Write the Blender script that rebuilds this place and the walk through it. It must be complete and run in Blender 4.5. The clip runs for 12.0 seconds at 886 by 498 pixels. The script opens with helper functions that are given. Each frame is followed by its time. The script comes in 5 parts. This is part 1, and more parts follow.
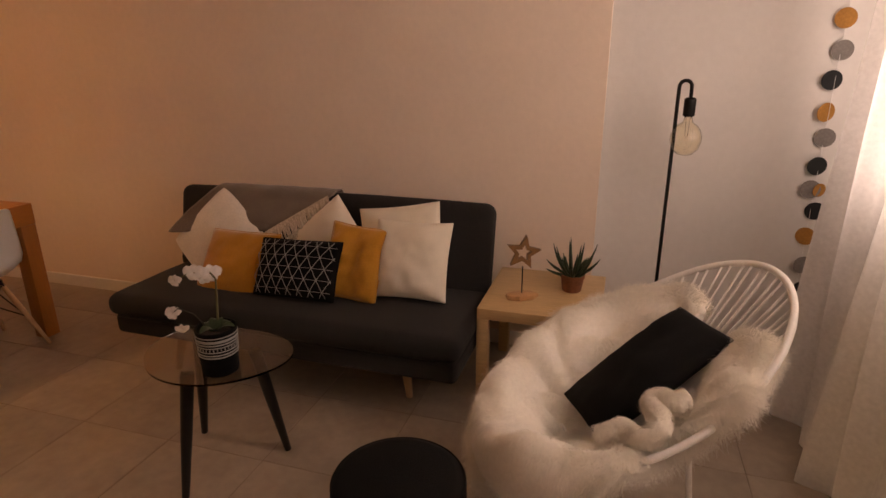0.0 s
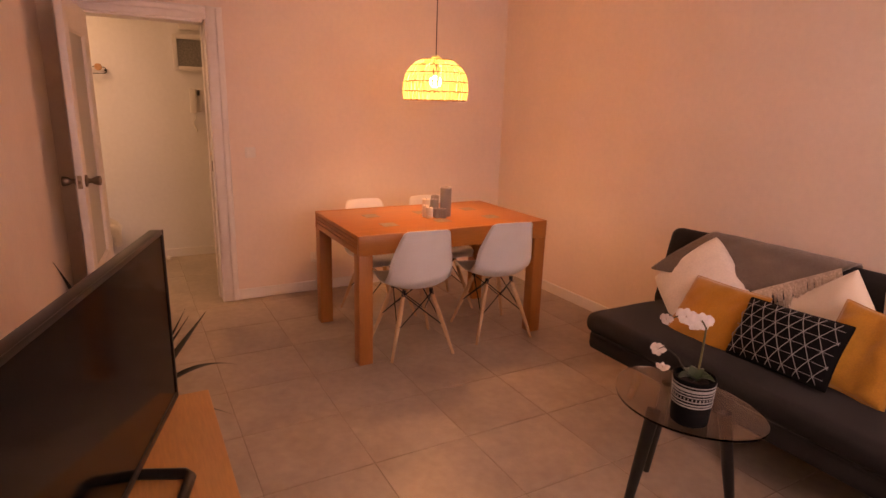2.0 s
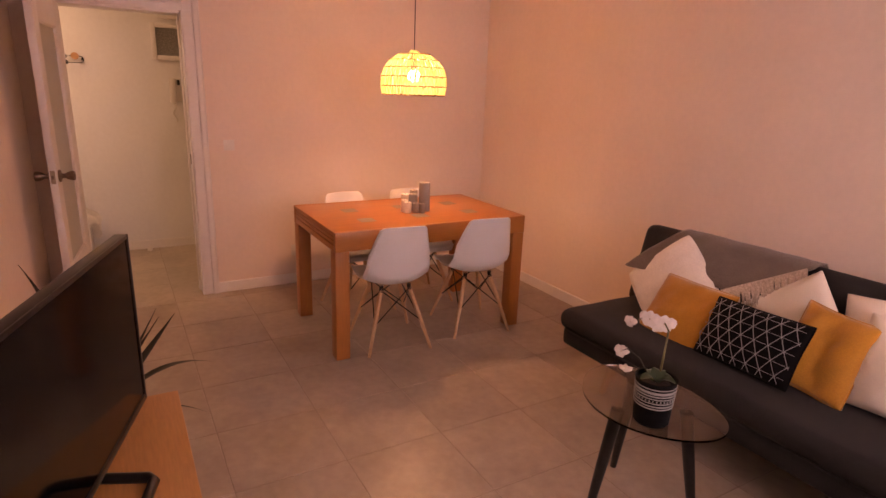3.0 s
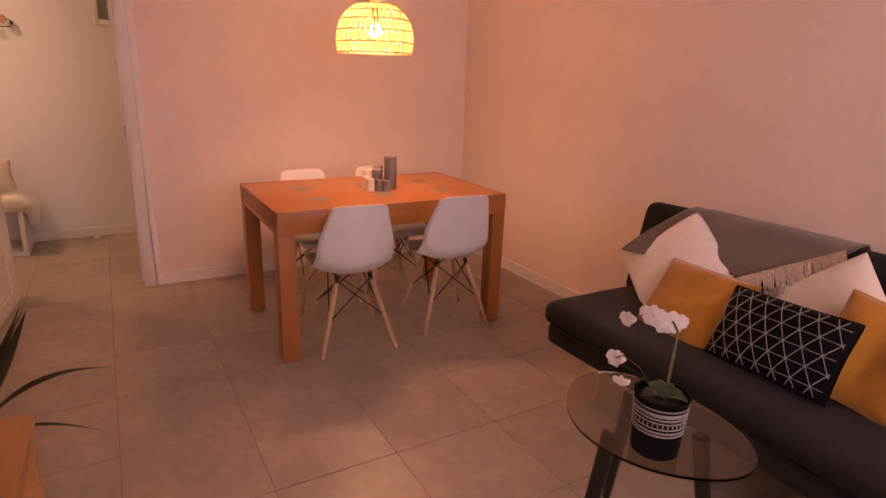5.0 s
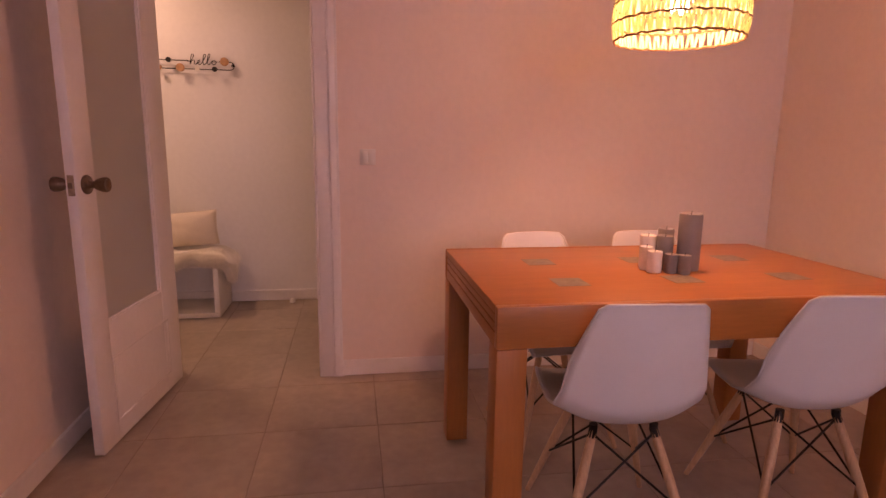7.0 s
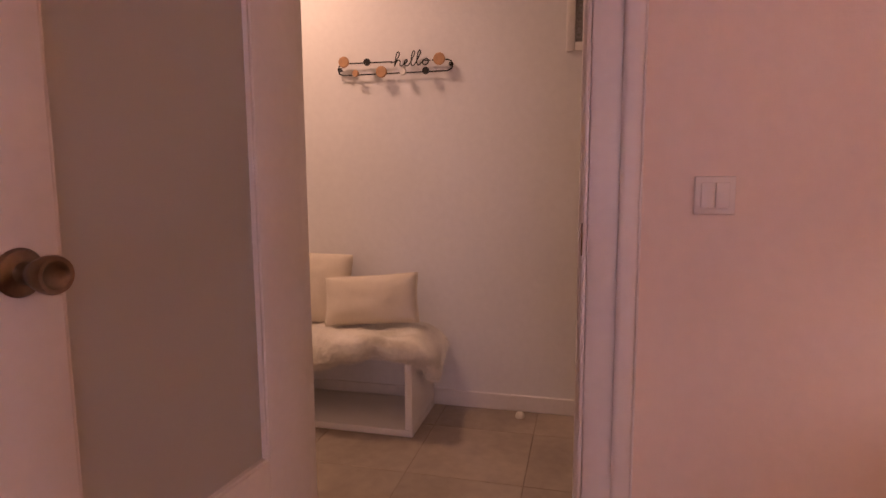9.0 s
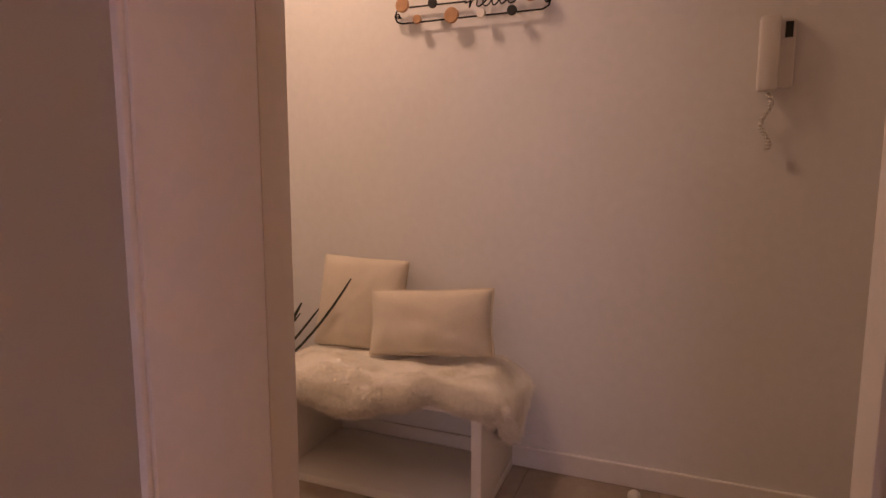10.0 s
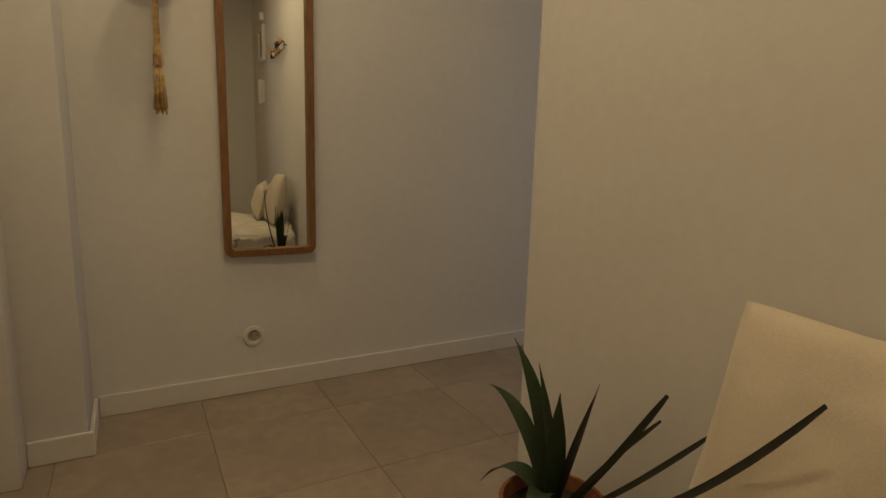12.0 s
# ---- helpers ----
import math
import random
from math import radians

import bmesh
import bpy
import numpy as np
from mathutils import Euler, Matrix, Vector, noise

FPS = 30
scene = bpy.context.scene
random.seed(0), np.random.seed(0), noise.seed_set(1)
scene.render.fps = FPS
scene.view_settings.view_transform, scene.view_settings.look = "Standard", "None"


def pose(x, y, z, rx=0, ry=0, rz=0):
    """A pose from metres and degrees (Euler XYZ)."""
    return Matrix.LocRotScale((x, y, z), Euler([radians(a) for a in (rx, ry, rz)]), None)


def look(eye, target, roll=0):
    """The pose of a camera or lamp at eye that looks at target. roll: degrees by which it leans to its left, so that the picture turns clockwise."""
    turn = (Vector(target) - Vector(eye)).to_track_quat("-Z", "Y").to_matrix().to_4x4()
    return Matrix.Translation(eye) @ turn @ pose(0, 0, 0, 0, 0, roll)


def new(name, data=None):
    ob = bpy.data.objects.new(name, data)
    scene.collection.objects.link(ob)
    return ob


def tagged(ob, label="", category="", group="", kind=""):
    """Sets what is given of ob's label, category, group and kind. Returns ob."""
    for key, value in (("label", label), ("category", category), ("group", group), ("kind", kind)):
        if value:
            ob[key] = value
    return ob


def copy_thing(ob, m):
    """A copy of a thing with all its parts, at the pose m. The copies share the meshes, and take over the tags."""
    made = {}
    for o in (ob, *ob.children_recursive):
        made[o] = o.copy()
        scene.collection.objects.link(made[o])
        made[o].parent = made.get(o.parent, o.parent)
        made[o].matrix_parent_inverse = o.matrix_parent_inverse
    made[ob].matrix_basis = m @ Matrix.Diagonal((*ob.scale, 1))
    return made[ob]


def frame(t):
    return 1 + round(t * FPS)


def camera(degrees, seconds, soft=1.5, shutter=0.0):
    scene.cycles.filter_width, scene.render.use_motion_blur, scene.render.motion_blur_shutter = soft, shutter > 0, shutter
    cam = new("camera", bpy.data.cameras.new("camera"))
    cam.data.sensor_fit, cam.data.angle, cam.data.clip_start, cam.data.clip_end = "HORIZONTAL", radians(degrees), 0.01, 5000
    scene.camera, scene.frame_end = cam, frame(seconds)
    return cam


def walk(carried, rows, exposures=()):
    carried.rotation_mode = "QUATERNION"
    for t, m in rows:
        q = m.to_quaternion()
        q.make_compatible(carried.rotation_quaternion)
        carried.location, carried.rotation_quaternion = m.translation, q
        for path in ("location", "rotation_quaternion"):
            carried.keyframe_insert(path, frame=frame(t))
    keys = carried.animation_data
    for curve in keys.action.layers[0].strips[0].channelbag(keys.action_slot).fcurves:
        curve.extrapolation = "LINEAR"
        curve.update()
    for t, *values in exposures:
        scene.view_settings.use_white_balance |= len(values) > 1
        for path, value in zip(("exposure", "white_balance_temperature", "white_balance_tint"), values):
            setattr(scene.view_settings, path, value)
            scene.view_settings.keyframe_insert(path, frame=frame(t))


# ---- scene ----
cam = camera(75.6, 12.0)
PATH = [
    (0, (4.409, -2.791, 1.449), (3.847, -0.972, 0.835), -0.2),
    (0.5, (4.346, -2.879, 1.478), (3.46, -1.183, 0.894), -0.3),
    (1, (4.298, -2.893, 1.464), (3.075, -1.409, 0.915), -0.0),
    (1.5, (4.275, -2.92, 1.467), (2.758, -1.724, 0.949), 0.8),
    (2, (4.266, -2.932, 1.463), (2.573, -1.989, 0.97), 1.7),
    (2.5, (4.274, -2.915, 1.474), (2.576, -1.987, 0.968), 2.1),
    (3, (4.305, -2.861, 1.529), (2.639, -1.897, 0.987), 2.1),
    (3.2, (4.322, -2.848, 1.557), (2.675, -1.853, 1.011), 1.9),
    (4.8, (4.071, -2.53, 1.383), (2.466, -1.486, 0.804), 1.7),
    (5, (3.989, -2.493, 1.364), (2.336, -1.524, 0.792), 1.9),
    (5.5, (3.747, -2.349, 1.323), (2.008, -1.523, 0.782), 2.1),
    (6, (3.473, -2.275, 1.228), (1.678, -1.555, 0.72), 1.6),
    (6.5, (3.124, -2.262, 1.191), (1.242, -1.739, 0.757), 0.8),
    (7, (2.765, -2.228, 1.156), (0.823, -1.918, 0.791), 0.7),
    (7.5, (2.414, -2.253, 1.146), (0.438, -2.14, 0.857), 0.6),
    (7.7, (2.253, -2.278, 1.123), (0.271, -2.255, 0.86), 0.5),
    (9.3, (1.005, -2.452, 1.119), (-0.904, -3.001, 0.88), -0.1),
    (9.5, (0.867, -2.493, 1.104), (-1.028, -3.086, 0.865), 0.1),
    (9.9, (0.579, -2.56, 1.087), (-1.269, -3.279, 0.828), -0.3),
    (10, (0.522, -2.596, 1.06), (-1.32, -3.337, 0.818), 0.1),
    (10.5, (0.169, -2.764, 0.997), (-1.588, -3.664, 0.735), 1.3),
    (10.9, (-0.054, -2.909, 1.045), (-1.726, -3.957, 0.706), 1.4),
    (11, (-0.088, -2.9375, 1.047), (-1.725, -4.053, 0.688), 1.1),
    (11.2, (-0.22, -2.996, 1.015), (-1.739, -4.249, 0.665), 1.7),
    (11.5, (-0.414, -3.091, 1.013), (-1.765, -4.521, 0.653), 2.0),
    (11.6, (-0.456, -3.137, 1.02), (-1.742, -4.625, 0.656), 2.2),
    (12, (-0.583, -3.354, 0.978), (-1.53, -5.076, 0.629), 1.6),
]
EXPOSURES = [(0, -0.90, 8150, 25), (0.5, -0.54, 8500, 34), (1, -0.27, 8500, 42), (1.5, -0.12, 8500, 46), (2, -0.05, 8150, 50), (3, -0.04, 7400, 51), (5, -0.05, 7100, 57), (7.5, -0.40, 6500, 64), (9.5, -0.48, 6050, 53), (10, -0.53, 6000, 47), (10.5, -0.66, 5950, 39), (11, -0.86, 6000, 28), (11.5, -1.0, 6000, 17), (12, -0.97, 5800, 7)]
walk(cam, [(t, look(eye, target, roll)) for t, eye, target, roll in PATH], EXPOSURES)

# ---- world and light ----
world = bpy.data.worlds.new("sky")
scene.world = world
world.use_nodes = True
wn = world.node_tree
sky = wn.nodes.new("ShaderNodeTexSky")
sky.sky_type, sky.sun_disc = "NISHITA", False
sky.sun_elevation, sky.sun_rotation = radians(8), radians(60)
wn.nodes["Background"].inputs["Strength"].default_value = 0.05
wn.links.new(sky.outputs[0], wn.nodes["Background"].inputs[0])


def lamp(name, kind, energy, colour, m, size=0.05, size_y=None):
    data = bpy.data.lights.new(name, kind)
    data.energy, data.color = energy, colour
    if kind == "AREA":
        data.size = size
        if size_y:
            data.shape, data.size_y = "RECTANGLE", size_y
    else:
        data.shadow_soft_size = size
    ob = new(name, data)
    ob.matrix_world = m
    return ob


PENDANT = (1.02, -1.212)
lamp("pendant_bulb_light", "POINT", 25, (1.0, 0.465, 0.165), pose(PENDANT[0], PENDANT[1], 1.60), 0.06)
lamp("window_skylight", "AREA", 72, (1.0, 0.90, 0.845), look((5.42, -1.5, 1.62), (3.0, -1.25, 2.15)), 2.0, 1.15)
HALL_SPOTS = ((-0.88, -3.85), (-0.98, -5.08))
for (sx, sy), watt in zip(HALL_SPOTS, (15, 8)):
    lamp("hall_spot_light", "AREA", watt, (1.0, 0.71, 0.35), look((sx, sy, 2.475), (sx, sy + 0.001, 0.0)), 0.18)
# cool fill added at the unseen passage end, for the bluish rounded wall end
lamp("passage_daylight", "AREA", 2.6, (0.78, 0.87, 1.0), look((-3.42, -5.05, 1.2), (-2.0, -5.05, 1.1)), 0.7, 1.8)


# ---- materials ----
def material(name, colour, rough=0.6, metal=0.0, grain=0.0, scale=20.0, bump=0.0, bscale=60.0, big=0.0, bigscale=1.5,
             sheen=0.0, stretch=None, spec=0.5, tint=None, perpiece=0.0, transmission=0.0, detail=6.0, coat=0.0):
    """Principled surface with fine grain, large mottling, relief and a spread from piece to piece."""
    m = bpy.data.materials.new(name)
    m.use_nodes = True
    nt = m.node_tree
    b = nt.nodes["Principled BSDF"]
    b.inputs["Roughness"].default_value = rough
    b.inputs["Metallic"].default_value = metal
    b.inputs["Specular IOR Level"].default_value = spec
    b.inputs["Sheen Weight"].default_value = sheen
    b.inputs["Sheen Roughness"].default_value = 0.4
    b.inputs["Transmission Weight"].default_value = transmission
    b.inputs["Coat Weight"].default_value = coat
    tc = nt.nodes.new("ShaderNodeTexCoord")
    mp = nt.nodes.new("ShaderNodeMapping")
    nt.links.new(tc.outputs["Object"], mp.inputs[0])
    if stretch:
        mp.inputs["Scale"].default_value = stretch
    if perpiece:
        oi = nt.nodes.new("ShaderNodeObjectInfo")
        sh = nt.nodes.new("ShaderNodeVectorMath")
        sh.operation = "SCALE"
        cb = nt.nodes.new("ShaderNodeCombineXYZ")
        for k in range(3):
            nt.links.new(oi.outputs["Random"], cb.inputs[k])
        nt.links.new(cb.outputs[0], sh.inputs[0])
        sh.inputs["Scale"].default_value = 37.0
        nt.links.new(sh.outputs[0], mp.inputs["Location"])
    col = None
    base = (*colour, 1)

    def noise_tex(sc, det=6.0):
        n = nt.nodes.new("ShaderNodeTexNoise")
        n.inputs["Scale"].default_value, n.inputs["Detail"].default_value = sc, det
        nt.links.new(mp.outputs[0], n.inputs["Vector"])
        return n

    def mix(a, fac_out, low, high, c):
        r = nt.nodes.new("ShaderNodeMapRange")
        r.inputs[1].default_value, r.inputs[2].default_value = 0.3, 0.7
        r.inputs[3].default_value, r.inputs[4].default_value = low, high
        nt.links.new(fac_out, r.inputs[0])
        x = nt.nodes.new("ShaderNodeMix")
        x.data_type = "RGBA"
        x.blend_type = "MULTIPLY"
        x.inputs[0].default_value = 1.0
        if a is None:
            x.inputs[6].default_value = c
        else:
            nt.links.new(a, x.inputs[6])
        nt.links.new(r.outputs[0], x.inputs[7])
        return x.outputs[2]

    if tint:
        n = noise_tex(bigscale * 1.7, 5.0)
        x = nt.nodes.new("ShaderNodeMix")
        x.data_type = "RGBA"
        x.inputs[6].default_value, x.inputs[7].default_value = base, (*tint, 1)
        r = nt.nodes.new("ShaderNodeMapRange")
        r.inputs[1].default_value, r.inputs[2].default_value = 0.38, 0.62
        nt.links.new(n.outputs["Fac"], r.inputs[0])
        nt.links.new(r.outputs[0], x.inputs[0])
        col = x.outputs[2]
    if big:
        col = mix(col, noise_tex(bigscale, 4.0).outputs["Fac"], 1 - big, 1 + big, base)
    if grain:
        col = mix(col, noise_tex(scale, detail).outputs["Fac"], 1 - grain, 1 + grain, base)
    if perpiece:
        oi2 = nt.nodes.new("ShaderNodeObjectInfo")
        r = nt.nodes.new("ShaderNodeMapRange")
        r.inputs[3].default_value, r.inputs[4].default_value = 1 - perpiece, 1 + perpiece
        nt.links.new(oi2.outputs["Random"], r.inputs[0])
        x = nt.nodes.new("ShaderNodeMix")
        x.data_type = "RGBA"
        x.blend_type = "MULTIPLY"
        x.inputs[0].default_value = 1.0
        if col is None:
            x.inputs[6].default_value = base
        else:
            nt.links.new(col, x.inputs[6])
        nt.links.new(r.outputs[0], x.inputs[7])
        col = x.outputs[2]
    if col is None:
        b.inputs["Base Color"].default_value = base
    else:
        nt.links.new(col, b.inputs["Base Color"])
    if bump:
        bn = nt.nodes.new("ShaderNodeBump")
        bn.inputs["Strength"].default_value = bump
        bn.inputs["Distance"].default_value = 0.004
        nt.links.new(noise_tex(bscale, 5.0).outputs["Fac"], bn.inputs["Height"])
        nt.links.new(bn.outputs[0], b.inputs["Normal"])
    return m


def glow(name, colour, strength):
    m = bpy.data.materials.new(name)
    m.use_nodes = True
    b = m.node_tree.nodes["Principled BSDF"]
    b.inputs["Base Color"].default_value = (*colour, 1)
    b.inputs["Emission Color"].default_value = (*colour, 1)
    b.inputs["Emission Strength"].default_value = strength
    return m


def thin(name, colour, amount, rough=0.8):
    """A thin sheet that lets part of the light through: paper, sheer cloth, cane."""
    m = material(name, colour, rough, grain=0.12, scale=60)
    nt = m.node_tree
    b, out = nt.nodes["Principled BSDF"], nt.nodes["Material Output"]
    tr = nt.nodes.new("ShaderNodeBsdfTranslucent")
    tr.inputs[0].default_value = (*colour, 1)
    mx = nt.nodes.new("ShaderNodeMixShader")
    mx.inputs[0].default_value = amount
    nt.links.new(b.outputs[0], mx.inputs[1])
    nt.links.new(tr.outputs[0], mx.inputs[2])
    nt.links.new(mx.outputs[0], out.inputs[0])
    return m


WALL = material("wall_paint_cream", (0.80, 0.68, 0.59), 0.75, big=0.03, bigscale=2.5, grain=0.02, scale=30, bump=0.25, bscale=45)
# same cream, lightened to put missing light into the sofa wall's colour
WALL3 = material("wall_paint_cream_lightened", (0.86, 0.722, 0.612), 0.75, big=0.03, bigscale=2.5, grain=0.02, scale=30, bump=0.25, bscale=45)
WALL2 = material("wall_paint_white", (0.79, 0.77, 0.75), 0.75, big=0.025, bigscale=2.0, grain=0.02, scale=30, bump=0.2, bscale=45)
CEIL = material("ceiling_paint", (0.82, 0.79, 0.75), 0.85, big=0.02, bump=0.1)
TRIM = material("white_gloss_paint", (0.80, 0.76, 0.72), 0.38, big=0.03, bigscale=6, grain=0.02, scale=40, bump=0.06, bscale=25)
TILE = material("stone_look_tile", (0.40, 0.328, 0.258), 0.36, big=0.09, bigscale=2.4, grain=0.08, scale=22, bump=0.08, bscale=30,
                perpiece=0.03, tint=(0.355, 0.288, 0.224))
GROUT = material("grout", (0.26, 0.205, 0.155), 0.9, grain=0.15, scale=80)
CHERRY = material("orange_cherry_veneer", (0.44, 0.162, 0.034), 0.34, big=0.06, bigscale=3, grain=0.06, scale=14, bump=0.03, stretch=(9, 1, 9), perpiece=0.05)
CHERRY_V = material("orange_cherry_upright", (0.42, 0.155, 0.034), 0.36, grain=0.06, scale=14, bump=0.03, stretch=(9, 9, 1), perpiece=0.05)
BIRCH = material("birch_veneer", (0.60, 0.40, 0.20), 0.42, big=0.05, grain=0.09, scale=14, bump=0.03, stretch=(1, 9, 9), perpiece=0.05)
STANDW = material("orange_birch_veneer", (0.56, 0.265, 0.078), 0.42, big=0.05, grain=0.09, scale=14, bump=0.03, stretch=(1, 9, 9), perpiece=0.05)
BEECH = material("beech_dowel", (0.58, 0.38, 0.21), 0.45, grain=0.12, scale=20, stretch=(8, 8, 1))
SLOT = material("dark_groove", (0.03, 0.015, 0.008), 0.8)
SLATE = material("slate_inlay", (0.25, 0.215, 0.17), 0.34, grain=0.25, scale=60, bump=0.1)
PLASTIC = material("white_plastic_shell", (0.80, 0.80, 0.80), 0.33, big=0.02, bigscale=8, bump=0.02, bscale=150)
WIRE = material("black_wire", (0.012, 0.012, 0.012), 0.45, metal=0.6)
SOFA = material("charcoal_woven_fabric", (0.023, 0.0208, 0.0208), 0.92, big=0.12, bigscale=5, grain=0.35, scale=420, bump=0.4, bscale=500, sheen=0.06, spec=0.25)
THROW = material("grey_brown_wool", (0.165, 0.13, 0.105), 0.95, big=0.10, bigscale=9, grain=0.3, scale=260, bump=0.6, bscale=240, sheen=0.3)
FRINGE = material("cream_brown_fringe", (0.52, 0.42, 0.32), 0.95, grain=0.3, scale=120)
WHITEC = material("cream_cotton", (0.80, 0.725, 0.605), 0.9, big=0.04, bigscale=9, grain=0.05, scale=300, bump=0.12, bscale=420, sheen=0.3)
PLUSH = material("white_plush", (0.82, 0.76, 0.68), 0.95, big=0.05, bigscale=14, grain=0.05, scale=110, bump=0.3, bscale=90, sheen=0.5)
MUSTARD = material("mustard_velvet", (0.47, 0.205, 0.014), 0.8, big=0.12, bigscale=8, grain=0.08, scale=160, bump=0.25, bscale=160, sheen=0.6)
BLACKC = material("black_cloth", (0.004, 0.0037, 0.004), 0.95, grain=0.25, scale=240, bump=0.35, bscale=260, spec=0.2)
LINE = material("white_print", (0.34, 0.34, 0.33), 0.85, grain=0.2, scale=150)
GLASS = material("smoked_glass", (0.66, 0.61, 0.56), 0.02, transmission=1.0)
BULB = material("amber_glass", (1.0, 0.96, 0.86), 0.03, transmission=1.0)
FROST = material("frosted_glass", (0.68, 0.67, 0.62), 0.5, transmission=0.45, big=0.04, bump=0.1, bscale=120)
BLACKW = material("black_stained_wood", (0.006, 0.005, 0.005), 0.4, grain=0.3, scale=30, stretch=(6, 6, 1))
SCREEN = material("black_screen", (0.005, 0.005, 0.006), 0.10, spec=0.22)
CASE = material("black_tv_case", (0.012, 0.011, 0.011), 0.3, grain=0.1, scale=90)
TERRA = material("terracotta", (0.23, 0.086, 0.040), 0.85, big=0.14, bigscale=12, grain=0.12, scale=70, bump=0.2, bscale=90)
SOIL = material("potting_soil", (0.022, 0.014, 0.009), 0.95, grain=0.5, scale=90, bump=1.0, bscale=60)
LEAF = material("dark_green_leaf", (0.022, 0.046, 0.014), 0.58, big=0.2, bigscale=14, grain=0.18, scale=60, bump=0.1, bscale=70)
ALOE = material("dark_aloe_leaf", (0.022, 0.045, 0.018), 0.45, big=0.2, bigscale=20, grain=0.2, scale=80)
LEAF2 = material("brown_green_leaf", (0.020, 0.021, 0.012), 0.5, big=0.25, bigscale=14, grain=0.2, scale=60)
PETAL = thin("orchid_petal", (0.86, 0.82, 0.78), 0.3, 0.6)
STEM = material("orchid_stem", (0.11, 0.10, 0.035), 0.6, grain=0.2, scale=60)
CANDLE_G = material("grey_wax", (0.29, 0.26, 0.24), 0.55, big=0.07, bigscale=20, bump=0.06, bscale=70)
CANDLE_W = material("ivory_wax", (0.86, 0.79, 0.68), 0.5, big=0.04, bigscale=20, bump=0.05, bscale=70)
FUR = material("long_cream_wool", (0.91, 0.865, 0.785), 0.95, big=0.05, bigscale=9, grain=0.04, scale=90, bump=0.25, bscale=140, sheen=0.6)
fb = FUR.node_tree.nodes["Principled BSDF"]
fb.inputs["Subsurface Weight"].default_value = 0.12
fb.inputs["Subsurface Radius"].default_value = (0.02, 0.017, 0.012)
WOOL = thin("cream_wool_locks", (0.95, 0.91, 0.835), 0.5, 0.95)
HALLC = material("beige_cotton", (0.70, 0.615, 0.49), 0.9, big=0.04, bigscale=9, grain=0.05, scale=300, bump=0.12, bscale=420, sheen=0.2)
STEEL = material("white_steel_cord", (0.78, 0.75, 0.71), 0.45, grain=0.05, scale=60)
BRASS = material("aged_brass", (0.23, 0.15, 0.075), 0.35, metal=1.0, grain=0.2, scale=50)
LATCH = material("worn_brass_plate", (0.40, 0.31, 0.22), 0.4, metal=1.0, grain=0.2, scale=60)
KNOB = material("bronze_knob", (0.20, 0.15, 0.11), 0.32, metal=1.0, grain=0.2, scale=60)
GREYC = material("grey_card", (0.22, 0.20, 0.19), 0.8, grain=0.15, scale=90)
OCHRE = material("ochre_card", (0.42, 0.19, 0.04), 0.8, grain=0.15, scale=90)
BLACKCARD = material("black_card", (0.012, 0.014, 0.016), 0.8, grain=0.15, scale=90)
SHEER = thin("sheer_curtain", (0.90, 0.885, 0.88), 0.52)
CANE = thin("pale_cane", (0.79, 0.80, 0.50), 0.52)
CANEBAND = material("brown_cane_band", (0.21, 0.115, 0.036), 0.7, grain=0.3, scale=80)
FILAMENT = glow("lit_bulb", (1.0, 0.80, 0.45), 60)
SWITCHP = material("ivory_switch_plastic", (0.78, 0.74, 0.69), 0.3)
GREYP = material("grey_socket_plastic", (0.42, 0.41, 0.39), 0.4)
DARKP = material("dark_plastic", (0.03, 0.03, 0.032), 0.4)
GREYMESH = material("grey_grille", (0.32, 0.31, 0.285), 0.6, grain=0.3, scale=90)
OAKF = material("oak_frame", (0.25, 0.125, 0.045), 0.45, big=0.1, bigscale=6, grain=0.2, scale=16, stretch=(6, 6, 1))
CORK = material("light_wood_disc", (0.52, 0.28, 0.13), 0.55, grain=0.15, scale=40)
WHITEW = material("white_lacquer", (0.80, 0.76, 0.70), 0.35, big=0.02, bigscale=5, bump=0.03, bscale=30)
STRAW = material("dried_straw", (0.56, 0.39, 0.16), 0.85, grain=0.3, scale=60)
MIRROR = material("mirror_silver", (0.88, 0.90, 0.88), 0.015, metal=1.0)


# ---- mesh helpers ----
def thing(name, m=None, label="", category="", group="", kind=""):
    ob = new(name)
    ob.empty_display_size = 0.1
    if m is not None:
        ob.matrix_world = m
    return tagged(ob, label, category, group, kind)


def mesh_ob(name, bm, mat, smooth=None):
    me = bpy.data.meshes.new(name)
    bm.normal_update()
    bm.to_mesh(me)
    bm.free()
    me.materials.append(mat)
    if smooth is not None:
        for p in me.polygons:
            p.use_smooth = True
        if smooth < 179:
            me.set_sharp_from_angle(angle=radians(smooth))
    return new(name, me)


def part(name, bm, mat, parent=None, label="", smooth=35, m=None):
    ob = mesh_ob(name, bm, mat, smooth)
    if parent is not None:
        ob.parent = parent
    if m is not None:
        ob.matrix_local = m
    return tagged(ob, label)


def single(name, bm, mat, label, category, m=None, smooth=35, group="", kind=""):
    ob = mesh_ob(name, bm, mat, smooth)
    if m is not None:
        ob.matrix_world = m
    return tagged(ob, label, category, group, kind)


